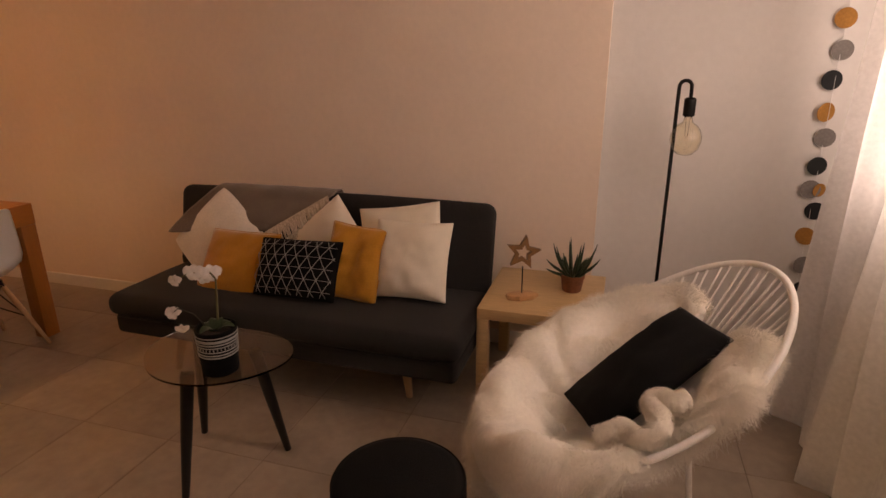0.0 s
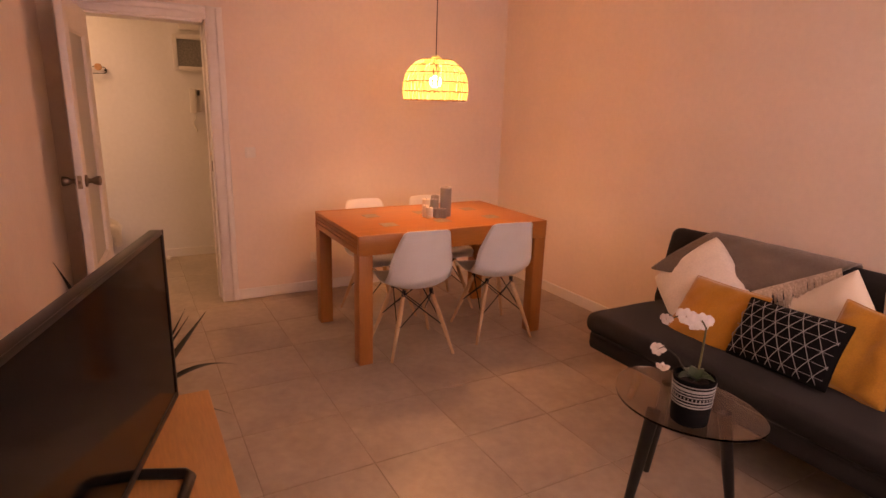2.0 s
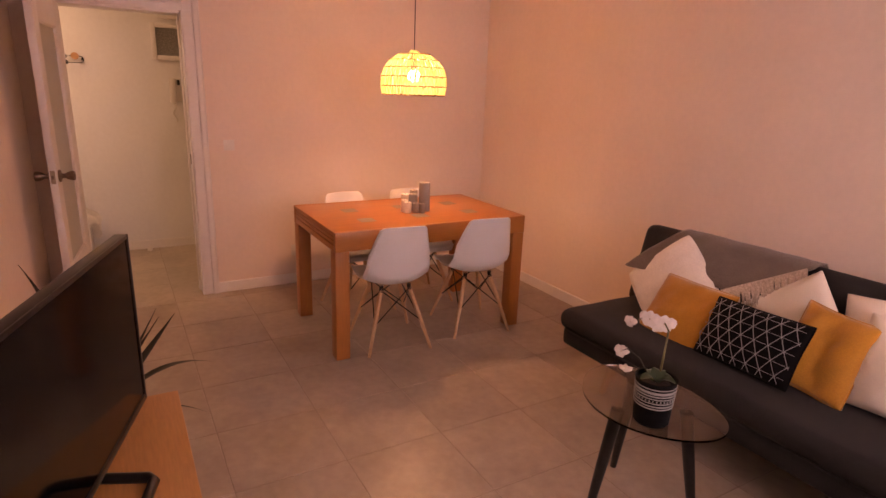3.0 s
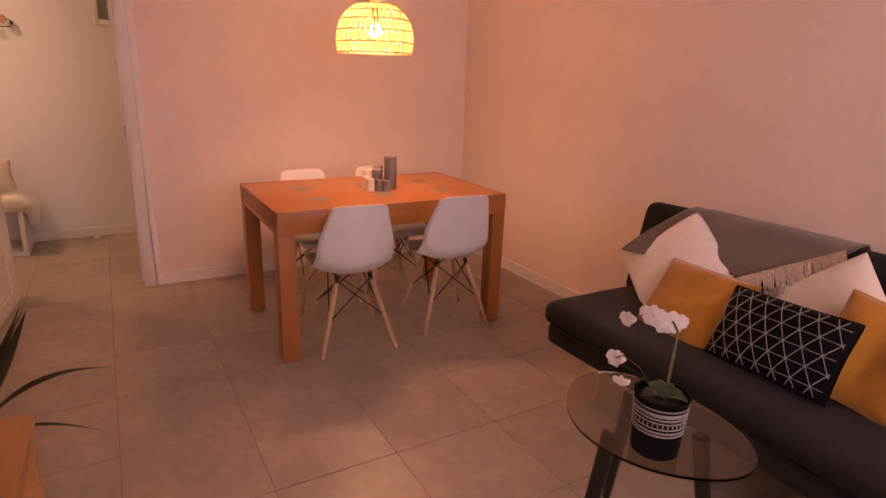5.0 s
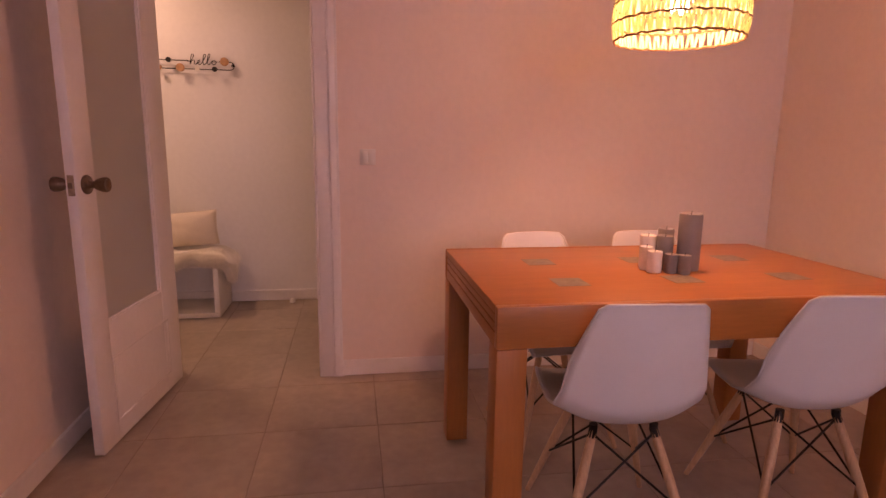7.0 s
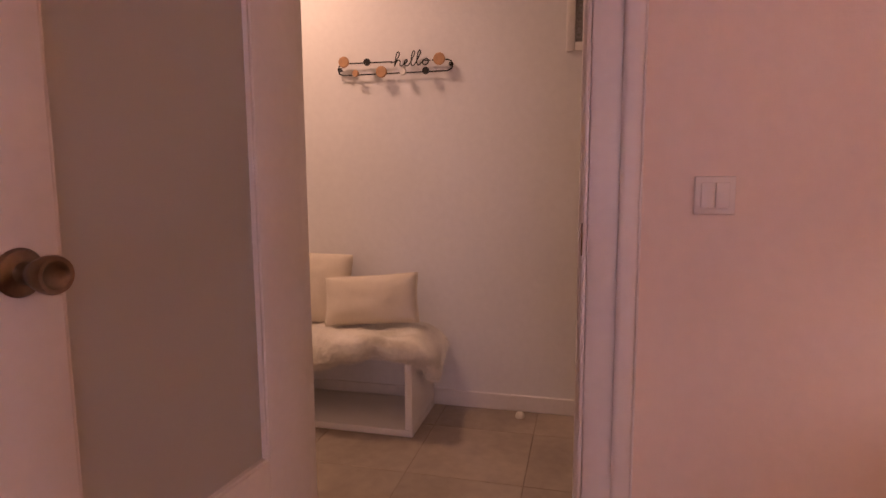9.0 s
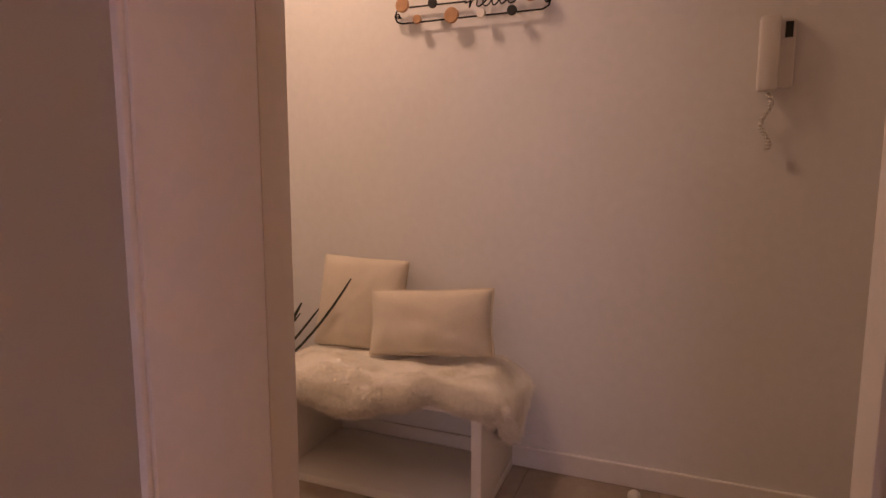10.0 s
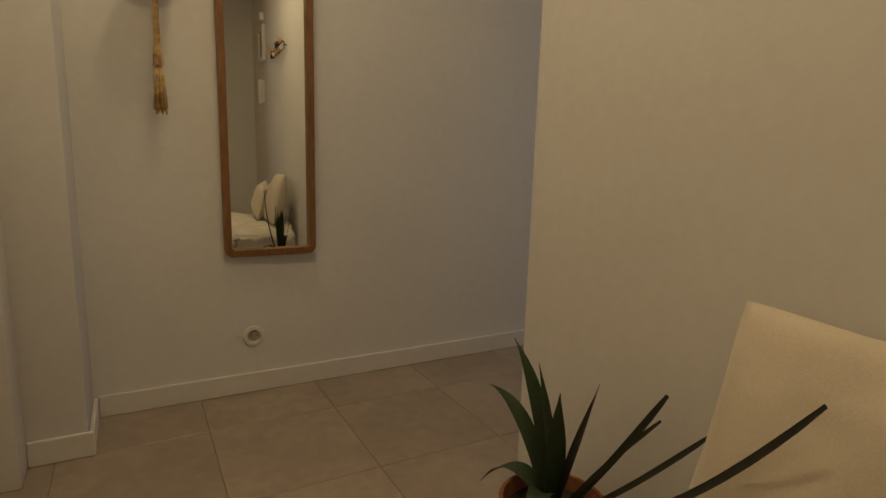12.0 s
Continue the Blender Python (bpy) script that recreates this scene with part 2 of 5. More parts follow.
def box(x0, x1, y0, y1, z0, z1, bevel=0.0, seg=2, bm=None, m=None):
    out = bm or bmesh.new()
    g = bmesh.ops.create_cube(out, size=1.0)
    vs = g["verts"]
    for v in vs:
        v.co = Vector(((x0 + x1) / 2 + v.co.x * (x1 - x0), (y0 + y1) / 2 + v.co.y * (y1 - y0), (z0 + z1) / 2 + v.co.z * (z1 - z0)))
    if m is not None:
        bmesh.ops.transform(out, matrix=m, verts=vs)
    if bevel:
        es = list({e for v in vs for e in v.link_edges})
        bmesh.ops.bevel(out, geom=es, offset=bevel, segments=seg, profile=0.5, affect="EDGES")
    return out


def tube(points, radius, n=8, bm=None, closed=False, cap=True):
    """A round bar along points; radius is one number or one for each point."""
    out = bm or bmesh.new()
    pts = [Vector(p) for p in points]
    k = len(pts)
    rad = list(radius) if isinstance(radius, (list, tuple)) else [radius] * k
    rings, up = [], None
    for i, p in enumerate(pts):
        a = pts[(i - 1) % k] if (closed or i) else p
        b = pts[(i + 1) % k] if (closed or i < k - 1) else p
        d = (b - a).normalized()
        if up is None:
            up = Vector((0, 0, 1)) if abs(d.z) < 0.9 else Vector((1, 0, 0))
        s = d.cross(up).normalized()
        up = s.cross(d).normalized()
        rings.append([out.verts.new(p + rad[i] * (math.cos(6.28318 * j / n) * s + math.sin(6.28318 * j / n) * up)) for j in range(n)])
    for i in range(k if closed else k - 1):
        r0, r1 = rings[i], rings[(i + 1) % k]
        for j in range(n):
            out.faces.new((r0[j], r0[(j + 1) % n], r1[(j + 1) % n], r1[j]))
    if cap and not closed:
        out.faces.new(rings[0][::-1])
        out.faces.new(rings[-1])
    bmesh.ops.recalc_face_normals(out, faces=out.faces)
    return out


def lathe(profile, n=32, bm=None, at=(0, 0, 0)):
    """A turned shape from (radius, height) points."""
    out = bm or bmesh.new()
    rings = []
    for r, z in profile:
        if r < 1e-6:
            rings.append([out.verts.new((at[0], at[1], at[2] + z))])
        else:
            rings.append([out.verts.new((at[0] + r * math.cos(6.28318 * j / n), at[1] + r * math.sin(6.28318 * j / n), at[2] + z)) for j in range(n)])
    for a, b in zip(rings, rings[1:]):
        for j in range(n):
            q = [a[j % len(a)], a[(j + 1) % len(a)], b[(j + 1) % len(b)], b[j % len(b)]]
            q = list(dict.fromkeys(q))
            if len(q) > 2:
                out.faces.new(q)
    bmesh.ops.recalc_face_normals(out, faces=out.faces)
    return out


def sheet(f, nu, nv, bm=None, wrap=False):
    """A surface from a function of u and v in 0..1."""
    out = bm or bmesh.new()
    g = [[out.verts.new(f(i / nu, j / nv)) for j in range(nv + 1)] for i in range(nu if wrap else nu + 1)]
    for i in range(nu):
        for j in range(nv):
            a, b = g[i], g[(i + 1) % len(g)]
            out.faces.new((a[j], b[j], b[j + 1], a[j + 1]))
    return out


def thicken(ob, t, offset=0.0):
    s = ob.modifiers.new("thickness", "SOLIDIFY")
    s.thickness, s.offset = t, offset
    return ob


def cushion_mesh(w, h, t, seed=0, n=22, crease=0.012, pinch=0.10, soften=0.02):
    """A filled pillow in the xz plane: pointed corners, sagging sides, soft dents."""
    bm = bmesh.new()
    off = Vector((seed * 7.3, seed * 3.1, seed * 1.7))
    sides = []
    for s in (-1, 1):
        g = []
        for i in range(n + 1):
            row = []
            for j in range(n + 1):
                u, v = 2 * i / n - 1, 2 * j / n - 1
                x = u * (1 - pinch * (1 - v * v) * abs(u)) * w / 2
                z = v * (1 - pinch * (1 - u * u) * abs(v)) * h / 2
                x, z = x * (1 - soften * (u * v) ** 4), z * (1 - soften * (u * v) ** 4)
                full = max(0.0, (1 - abs(u) ** 2.2) * (1 - abs(v) ** 2.2)) ** 0.52
                edge = (u * u + v * v) * 0.5
                fan = noise.noise(Vector((math.atan2(v, u) * 3.2, s, 2 * edge)) + off) * crease * 0.9 * edge
                d = noise.noise(Vector((x * 7, s * 0.7, z * 7)) + off) * crease * 1.2 + noise.noise(Vector((x * 22, s, z * 22)) + off) * crease * 0.4 + fan
                y = s * (0.004 + full * (t / 2 + d))
                row.append(bm.verts.new((x, y, z)))
            g.append(row)
        sides.append(g)
    for s, g in enumerate(sides):
        for i in range(n):
            for j in range(n):
                q = (g[i][j], g[i + 1][j], g[i + 1][j + 1], g[i][j + 1])
                bm.faces.new(q if s == 0 else q[::-1])
    a, b = sides
    rim = [(i, 0) for i in range(n)] + [(n, j) for j in range(n)] + [(i, n) for i in range(n, 0, -1)] + [(0, j) for j in range(n, 0, -1)]
    for k in range(len(rim)):
        (i, j), (p, q) = rim[k], rim[(k + 1) % len(rim)]
        bm.faces.new((a[i][j], b[i][j], b[p][q], a[p][q]))
    bmesh.ops.recalc_face_normals(bm, faces=bm.faces)
    return bm


def rim_points(w, h, pinch=0.10, n=22):
    pts = []
    for k in range(4 * n):
        side, q = divmod(k, n)
        u, v = [(2 * q / n - 1, -1), (1, 2 * q / n - 1), (1 - 2 * q / n, 1), (-1, 1 - 2 * q / n)][side]
        k2 = 1 - 0.02 * (u * v) ** 4
        pts.append((k2 * u * (1 - pinch * (1 - v * v) * abs(u)) * w / 2, 0, k2 * v * (1 - pinch * (1 - u * u) * abs(v)) * h / 2))
    return pts


def cushion(label, w, h, t, m, mat, seed, piping=None, pinch=0.10, soften=0.02, crease=0.012):
    c = thing("cushion", m, label, "cushion", "scatter cushions")
    part("cover", cushion_mesh(w, h, t, seed, pinch=pinch, soften=soften, crease=crease), mat, c, smooth=179)
    if piping:
        part("piping", tube(rim_points(w * 1.005, h * 1.005, pinch), 0.004, 6, closed=True), piping, c, smooth=179)
    return c


def tufts(surface, count, length, width, mat, name, parent=None, seed=1, droop=0.6, label="", flow_from=None, clump=0.034, gather=0.5):
    """Long wool: many thin bent locks that stand on a surface. surface(rng) gives a point and a normal."""
    rng = random.Random(seed)
    vs, fs = [], []
    for _ in range(count):
        p, nrm = surface(rng)
        side = Vector((rng.gauss(0, 1), rng.gauss(0, 1), rng.gauss(0, 1)))
        if flow_from is not None:
            lump = noise.noise(p * 11)
            side = side * 0.55 + (p - flow_from).normalized() * 0.7 + Vector((lump, noise.noise(p * 11 + Vector((5, 5, 5))), -0.5)) * 1.5
        flow = (side - side.dot(nrm) * nrm).normalized()
        l = length * rng.uniform(0.6, 1.25)
        a = p + nrm * l * 0.24 + flow * l * 0.40
        b = a + nrm * l * 0.03 + flow * l * 0.50 + Vector((0, 0, -l * 0.3 * droop))
        cell = Vector((math.floor(p.x / clump), math.floor(p.y / clump), math.floor(p.z / clump)))
        core = (cell + Vector((0.5, 0.5, 0.5)) + noise.noise_vector(cell * 1.37) * 0.6) * clump
        pull = core - p
        b = b + (pull - pull.dot(nrm) * nrm) * gather
        across = nrm.cross(flow).normalized() * width * rng.uniform(0.6, 1.3)
        k = len(vs)
        vs += [p - across, p + across, a + across * 0.8, a - across * 0.8, b]
        fs += [(k, k + 1, k + 2, k + 3), (k + 3, k + 2, k + 4)]
    me = bpy.data.meshes.new(name)
    me.from_pydata([tuple(v) for v in vs], [], fs)
    me.materials.append(mat)
    for p in me.polygons:
        p.use_smooth = True
    ob = new(name, me)
    if parent is not None:
        ob.parent = parent
    return tagged(ob, label, kind="stuff")


def blade(points, width, bm=None, fold=0.25, twist=0.0, widths=None):
    """A strap leaf with a folded midrib, along points."""
    out = bm or bmesh.new()
    pts = [Vector(p) for p in points]
    rows, k = [], len(pts)
    for i, p in enumerate(pts):
        d = (pts[min(i + 1, k - 1)] - pts[max(i - 1, 0)]).normalized()
        s = d.cross(Vector((0, 0, 1)))
        if s.length < 0.05:
            s = d.cross(Vector((1, 0, 0)))
        s = (Matrix.Rotation(twist, 3, d) @ s.normalized())
        u = s.cross(d).normalized()
        t = i / (k - 1)
        w = width * (widths(t) if widths else (0.55 + 0.9 * t * (1 - t) * 2) * (1 - t ** 4))
        w = max(w, 0.0008)
        rows.append([out.verts.new(p - s * w + u * w * fold), out.verts.new(p), out.verts.new(p + s * w + u * w * fold)])
    for a, b in zip(rows, rows[1:]):
        for j in range(2):
            out.faces.new((a[j], a[j + 1], b[j + 1], b[j]))
    return out


def curve_points(p0, p1, p2, n=9):
    """A bent line that starts at p0, heads for p1 and ends at p2."""
    a, b, c = Vector(p0), Vector(p1), Vector(p2)
    return [a * (1 - t) ** 2 + b * 2 * t * (1 - t) + c * t * t for t in (i / (n - 1) for i in range(n))]


# ---- structure ----
HALL_X, MIRROR_Y, SOUTH_Y, CEIL_Z = -1.465, -5.595, -3.31, 2.50
JAMB_L, JAMB_R, HEAD = -3.125, -2.392, 1.95


def structure(name, bm, mat, label, smooth=None):
    return single(name, bm, mat, label, "structure", None, smooth, kind="structure")


b = box(-0.155, 0, SOUTH_Y - 0.15, JAMB_L, 0, CEIL_Z)
box(-0.155, 0, JAMB_R, 0.0, 0, CEIL_Z, bm=b)
box(-0.155, 0, JAMB_L, JAMB_R, HEAD, CEIL_Z, bm=b)
structure("wall_west", b, WALL, "cream painted dining wall with a doorway to the hall")
structure("wall_north", box(-0.185, 4.325, 0, 0.25, 0, CEIL_Z), WALL3, "cream painted plaster wall behind the sofa")
structure("wall_north_recess", box(4.325, 5.60, 0.06, 0.25, 0, CEIL_Z), WALL2, "white painted recessed wall behind the floor lamp")
structure("wall_south", box(0, 5.60, SOUTH_Y - 0.15, SOUTH_Y, 0, CEIL_Z), WALL, "cream painted wall behind the television")
b = box(5.45, 5.60, SOUTH_Y, -2.55, 0, CEIL_Z)
box(5.45, 5.60, -0.45, 0.06, 0, CEIL_Z, bm=b)
box(5.45, 5.60, -2.55, -0.45, 2.25, CEIL_Z, bm=b)
structure("wall_east", b, WALL2, "white painted wall around the balcony door")
structure("ceiling_living", box(-0.185, 5.60, SOUTH_Y - 0.15, 0.25, CEIL_Z, CEIL_Z + 0.1), CEIL, "plain white painted living room ceiling")
# hall and passage
b = box(HALL_X - 0.14, HALL_X, -4.54, -1.45, 0, CEIL_Z)
es = [e for e in b.edges if all(abs(v.co.x - HALL_X) < 1e-4 and abs(v.co.y + 4.54) < 1e-4 for v in e.verts)]
bmesh.ops.bevel(b, geom=es, offset=0.055, segments=8, profile=0.5, affect="EDGES")
structure("wall_hall_west", b, WALL2, "white painted hall wall with a rounded end", 50)
structure("wall_passage_north", box(-3.4, HALL_X - 0.14, -4.54, -4.40, 0, CEIL_Z), WALL2, "white painted passage wall")
# unseen end wall; its opening is added only to hold the cool fill lamp
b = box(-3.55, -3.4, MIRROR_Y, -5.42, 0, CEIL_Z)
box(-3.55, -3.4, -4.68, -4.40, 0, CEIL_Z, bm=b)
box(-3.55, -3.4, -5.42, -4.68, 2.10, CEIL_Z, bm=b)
structure("wall_passage_end", b, WALL2, "unseen white passage end wall with an opening added for a fill lamp")
structure("wall_hall_south", box(-3.55, -0.185, MIRROR_Y - 0.14, MIRROR_Y, 0, CEIL_Z), WALL2, "white painted hall wall that carries the mirror")
structure("wall_hall_pier", box(-0.425, -0.185, MIRROR_Y, -5.32, 0, CEIL_Z, 0.012), WALL2, "white painted pier beside the hall doorway", 40)
structure("wall_hall_east", box(-0.185, 0.04, MIRROR_Y - 0.14, SOUTH_Y - 0.15, 0, CEIL_Z), WALL2, "white painted hall wall")
structure("wall_hall_north", box(HALL_X, -0.155, -1.60, -1.45, 0, CEIL_Z), WALL2, "plain white end wall of the hall")
structure("ceiling_hall", box(-3.55, -0.185, MIRROR_Y - 0.14, -1.45, CEIL_Z, CEIL_Z + 0.1), CEIL, "plain white hall ceiling")


def baseboard(x0, x1, y0, y1, label="white painted wooden baseboard"):
    structure("baseboard", box(x0, x1, y0, y1, 0, 0.08, 0.004), TRIM, label)


baseboard(0.0005, 0.015, -2.285, -0.016)
baseboard(0.0155, 4.31, -0.015, -0.0005)
baseboard(0.03, 5.44, SOUTH_Y + 0.0005, SOUTH_Y + 0.015)
baseboard(HALL_X + 0.0005, HALL_X + 0.014, -4.46, -1.62)
baseboard(-3.39, -0.44, MIRROR_Y + 0.0005, MIRROR_Y + 0.014)
baseboard(-0.4395, -0.4255, MIRROR_Y + 0.015, -5.32)
baseboard(-0.4395, -0.265, -5.3195, -5.306)
baseboard(HALL_X - 0.14, HALL_X - 0.03, -4.4535, -4.5405)

# window behind the curtain
w = thing("window_1", pose(5.5, -1.5, 0), "white framed glazed balcony door behind the curtain", "window", kind="structure")
for y0, y1, z0, z1 in ((-1.05, -0.99, 0, 2.25), (0.99, 1.05, 0, 2.25), (-0.99, 0.99, 2.19, 2.25), (-0.99, 0.99, 0, 0.08), (-0.03, 0.03, 0.08, 2.19)):
    part("window_frame", box(-0.03, 0.03, y0, y1, z0, z1, 0.004), TRIM, w)
for y0, y1 in ((-0.99, -0.03), (0.03, 0.99)):
    p = part("pane", box(-0.004, 0.004, y0, y1, 0.08, 2.19), GLASS, w)
    p.visible_shadow = False


# ---- doorway and door leaf ----
d = thing("door_frame", pose(0, 0, 0), "white painted door casing around the hall doorway", "door frame", kind="structure")
for y0, y1 in ((JAMB_R, -2.288), (JAMB_L - 0.105, JAMB_L)):
    b = box(0.0005, 0.020, y0, y1, 0.0, HEAD + 0.085, 0.004)
    ridge = (y1 - 0.045, y1 - 0.004) if y0 > -3 else (y0 + 0.004, y0 + 0.045)
    box(0.014, 0.029, *ridge, 0.0, HEAD + 0.081, 0.012, 4, bm=b)
    part("casing", b, TRIM, d)
b = box(0.0005, 0.020, JAMB_L, JAMB_R, HEAD, HEAD + 0.085, 0.004)
box(0.014, 0.029, JAMB_L, JAMB_R, HEAD + 0.040, HEAD + 0.081, 0.012, 4, bm=b)
part("casing", b, TRIM, d)
part("plinth_block", box(0.0005, 0.027, -2.312, -2.2855, 0, 0.085, 0.003), TRIM, d)
# jamb linings with the stop on the hall side
for side, y in ((1, JAMB_R), (-1, JAMB_L)):
    y0, y1 = (y - 0.009, y - 0.0005) if side > 0 else (y + 0.0005, y + 0.010)
    part("jamb", box(-0.096, 0.018, y0, y1, 0, HEAD, 0.003), TRIM, d)
    y0, y1 = (y - 0.019, y - 0.0005) if side > 0 else (y + 0.0005, y + 0.020)
    part("door_stop", box(-0.161, -0.098, y0, y1, 0, HEAD, 0.005), TRIM, d)
part("rebate", box(-0.088, -0.056, JAMB_L + 0.0105, JAMB_L + 0.020, 0, HEAD - 0.019, 0.003), TRIM, d)
part("jamb", box(-0.161, 0.018, JAMB_L + 0.021, JAMB_R - 0.020, HEAD - 0.018, HEAD - 0.0005, 0.003), TRIM, d)
s = part("strike_plate", box(-0.072, -0.046, JAMB_R - 0.0125, JAMB_R - 0.0095, 0.955, 1.025, 0.001), BRASS, d, "aged brass strike plate")
b = bmesh.new()
bmesh.ops.create_circle(b, cap_ends=True, segments=40, radius=1)
for v in b.verts:
    x, y = v.co.x, v.co.y
    v.co = Vector((x * 0.0085, 0, y * 0.0085 + (0.027 if y > 0 else -0.027)))
hp = thicken(part("hinge_plate", b, BRASS, d, "brass hinge plate with three screws", None, pose(-0.0745, JAMB_L + 0.0218, 0.942) @ Matrix.Diagonal((1.0, 1, 1.04, 1))), 0.003)
for z in (-0.027, 0.006, 0.027):
    part("screw", lathe([(0, 0.0018), (0.0020, 0.0016), (0.0034, 0.0006), (0.0036, 0)], 14), KNOB, hp, m=pose(0, 0.0018, z, -90, 0, 0))

leaf = thing("door_1", pose(-0.050, -3.066, 0, 0, 0, -6.0), "open white door leaf with frosted glass and a bronze knob", "door", kind="structure")
T, L, TOP = 0.036, 0.728, 1.945
for x0, x1, z0, z1 in ((0, 0.162, 0.012, TOP), (0.613, L, 0.012, TOP), (0.162, 0.613, 0.012, 0.485), (0.162, 0.613, 1.79, TOP)):
    part("rail" if x0 > 0.1 and x1 < 0.65 else "stile", box(x0 + 0.0004, x1 - 0.0004, -T, 0, z0, z1, 0.002), TRIM, leaf)
fg = part("glass", box(0.157, 0.618, -T / 2 - 0.003, -T / 2 + 0.003, 0.48, 1.795), FROST, leaf, "frosted glass")
fg.visible_shadow = False
for x0, x1, z0, z1 in ((0.162, 0.170, 0.485, 1.79), (0.605, 0.613, 0.485, 1.79), (0.170, 0.605, 0.485, 0.493), (0.170, 0.605, 1.782, 1.79)):
    part("glazing_bead", box(x0, x1, -T + 0.006, -0.004, z0, z1, 0.002), TRIM, leaf)
for s in (0.0, -T):
    o = 0.004 if s == 0 else -0.004
    for x0, x1, z0, z1 in ((0.125, 0.615, 0.335, 0.347), (0.125, 0.615, 0.085, 0.097), (0.125, 0.137, 0.097, 0.335), (0.603, 0.615, 0.097, 0.335)):
        part("panel_moulding", box(x0, x1, s, s + o, z0, z1, 0.0015), TRIM, leaf)
prof = [(0.0, 0.0), (0.033, 0.0), (0.034, 0.004), (0.031, 0.009), (0.016, 0.013), (0.0125, 0.020), (0.0135, 0.030), (0.0205, 0.040), (0.0255, 0.056), (0.0265, 0.068), (0.0245, 0.073), (0.019, 0.0725), (0.015, 0.069), (0, 0.067)]
for s, rx in ((0.0005, -90), (-T - 0.0005, 90)):
    part("door_knob", lathe(prof, 28), KNOB, leaf, "bronze round knob", m=pose(0.672, s, 1.0, rx, 0, 0))
part("latch_plate", box(L, L + 0.002, -T + 0.007, -0.007, 0.965, 1.035, 0.0005), LATCH, leaf)
part("latch_bolt", box(L + 0.0022, L + 0.010, -T + 0.012, -0.012, 0.990, 1.010, 0.002), KNOB, leaf)


# ---- dining table ----
TX0, TX1, TY0, TY1, TZ = 0.632, 1.440, -1.878, -0.600, 0.757
t = thing("dining_table", pose(0, 0, 0), "orange cherry wood extending dining table with slate inlays", "table")
part("tabletop", box(TX0 + 0.0245, TX1 - 0.0245, TY0, TY1, TZ - 0.024, TZ, 0.002), CHERRY, t)
part("extension_leaf", box(TX0 + 0.025, TX1 - 0.025, TY0 + 0.003, TY1 - 0.003, TZ - 0.049, TZ - 0.029, 0.002), CHERRY, t)
part("extension_leaf", box(TX0 + 0.025, TX1 - 0.025, TY0 + 0.003, TY1 - 0.003, TZ - 0.073, TZ - 0.053, 0.002), CHERRY, t)
for x0, x1 in ((TX0, TX0 + 0.024), (TX1 - 0.024, TX1)):
    part("apron", box(x0, x1, TY0, TY1, TZ - 0.112, TZ, 0.003), CHERRY, t)
part("rail", box(TX0 + 0.025, TX1 - 0.025, TY0 + 0.012, TY1 - 0.012, TZ - 0.110, TZ - 0.078, 0.002), SLOT, t)
for y0, y1 in ((TY0 + 0.002, TY0 + 0.011), (TY1 - 0.011, TY1 - 0.002)):
    part("apron", box(TX0 + 0.025, TX1 - 0.025, y0, y1, TZ - 0.112, TZ - 0.077, 0.002), CHERRY, t)
for x in (TX0 + 0.001, TX1 - 0.083):
    for y in (TY0 + 0.001, TY1 - 0.083):
        part("leg", box(x, x + 0.082, y, y + 0.082, 0, TZ - 0.1125, 0.004), CHERRY_V, t)
for x in (0.915, 1.205):
    for y in (-1.60, -1.24, -0.88):
        part("inlay_tile", box(x - 0.048, x + 0.048, y - 0.048, y + 0.048, TZ - 0.006, TZ + 0.0008), SLATE, t, "square grey slate inlay")


# ---- shell chairs ----
def shell_point(u, v):
    """Seat and back in one shell; v runs from the front lip to the top, u across."""
    prof = [(0.215, 0.405), (0.205, 0.432), (0.15, 0.434), (0.05, 0.414), (-0.05, 0.400), (-0.125, 0.408), (-0.178, 0.462), (-0.200, 0.56), (-0.218, 0.63), (-0.234, 0.70), (-0.247, 0.76), (-0.252, 0.780)]
    half = [0.165, 0.183, 0.195, 0.202, 0.205, 0.203, 0.195, 0.183, 0.168, 0.152, 0.136, 0.119]
    up = [0.0, 0.008, 0.018, 0.030, 0.044, 0.054, 0.052, 0.040, 0.026, 0.012, 0.002, -0.004]
    fwd = [0.0, 0.0, 0.0, 0.004, 0.012, 0.024, 0.036, 0.042, 0.038, 0.030, 0.020, 0.012]
    s = v * (len(prof) - 1)
    i = min(int(s), len(prof) - 2)
    f = s - i
    q = lambda a: a[i] * (1 - f) + a[i + 1] * f
    x = prof[i][0] * (1 - f) + prof[i + 1][0] * f
    z = prof[i][1] * (1 - f) + prof[i + 1][1] * f
    k = 2 * u - 1
    a = abs(k)
    return Vector((x + q(fwd) * a ** 2.4, k * q(half), z + q(up) * a ** 2.6))


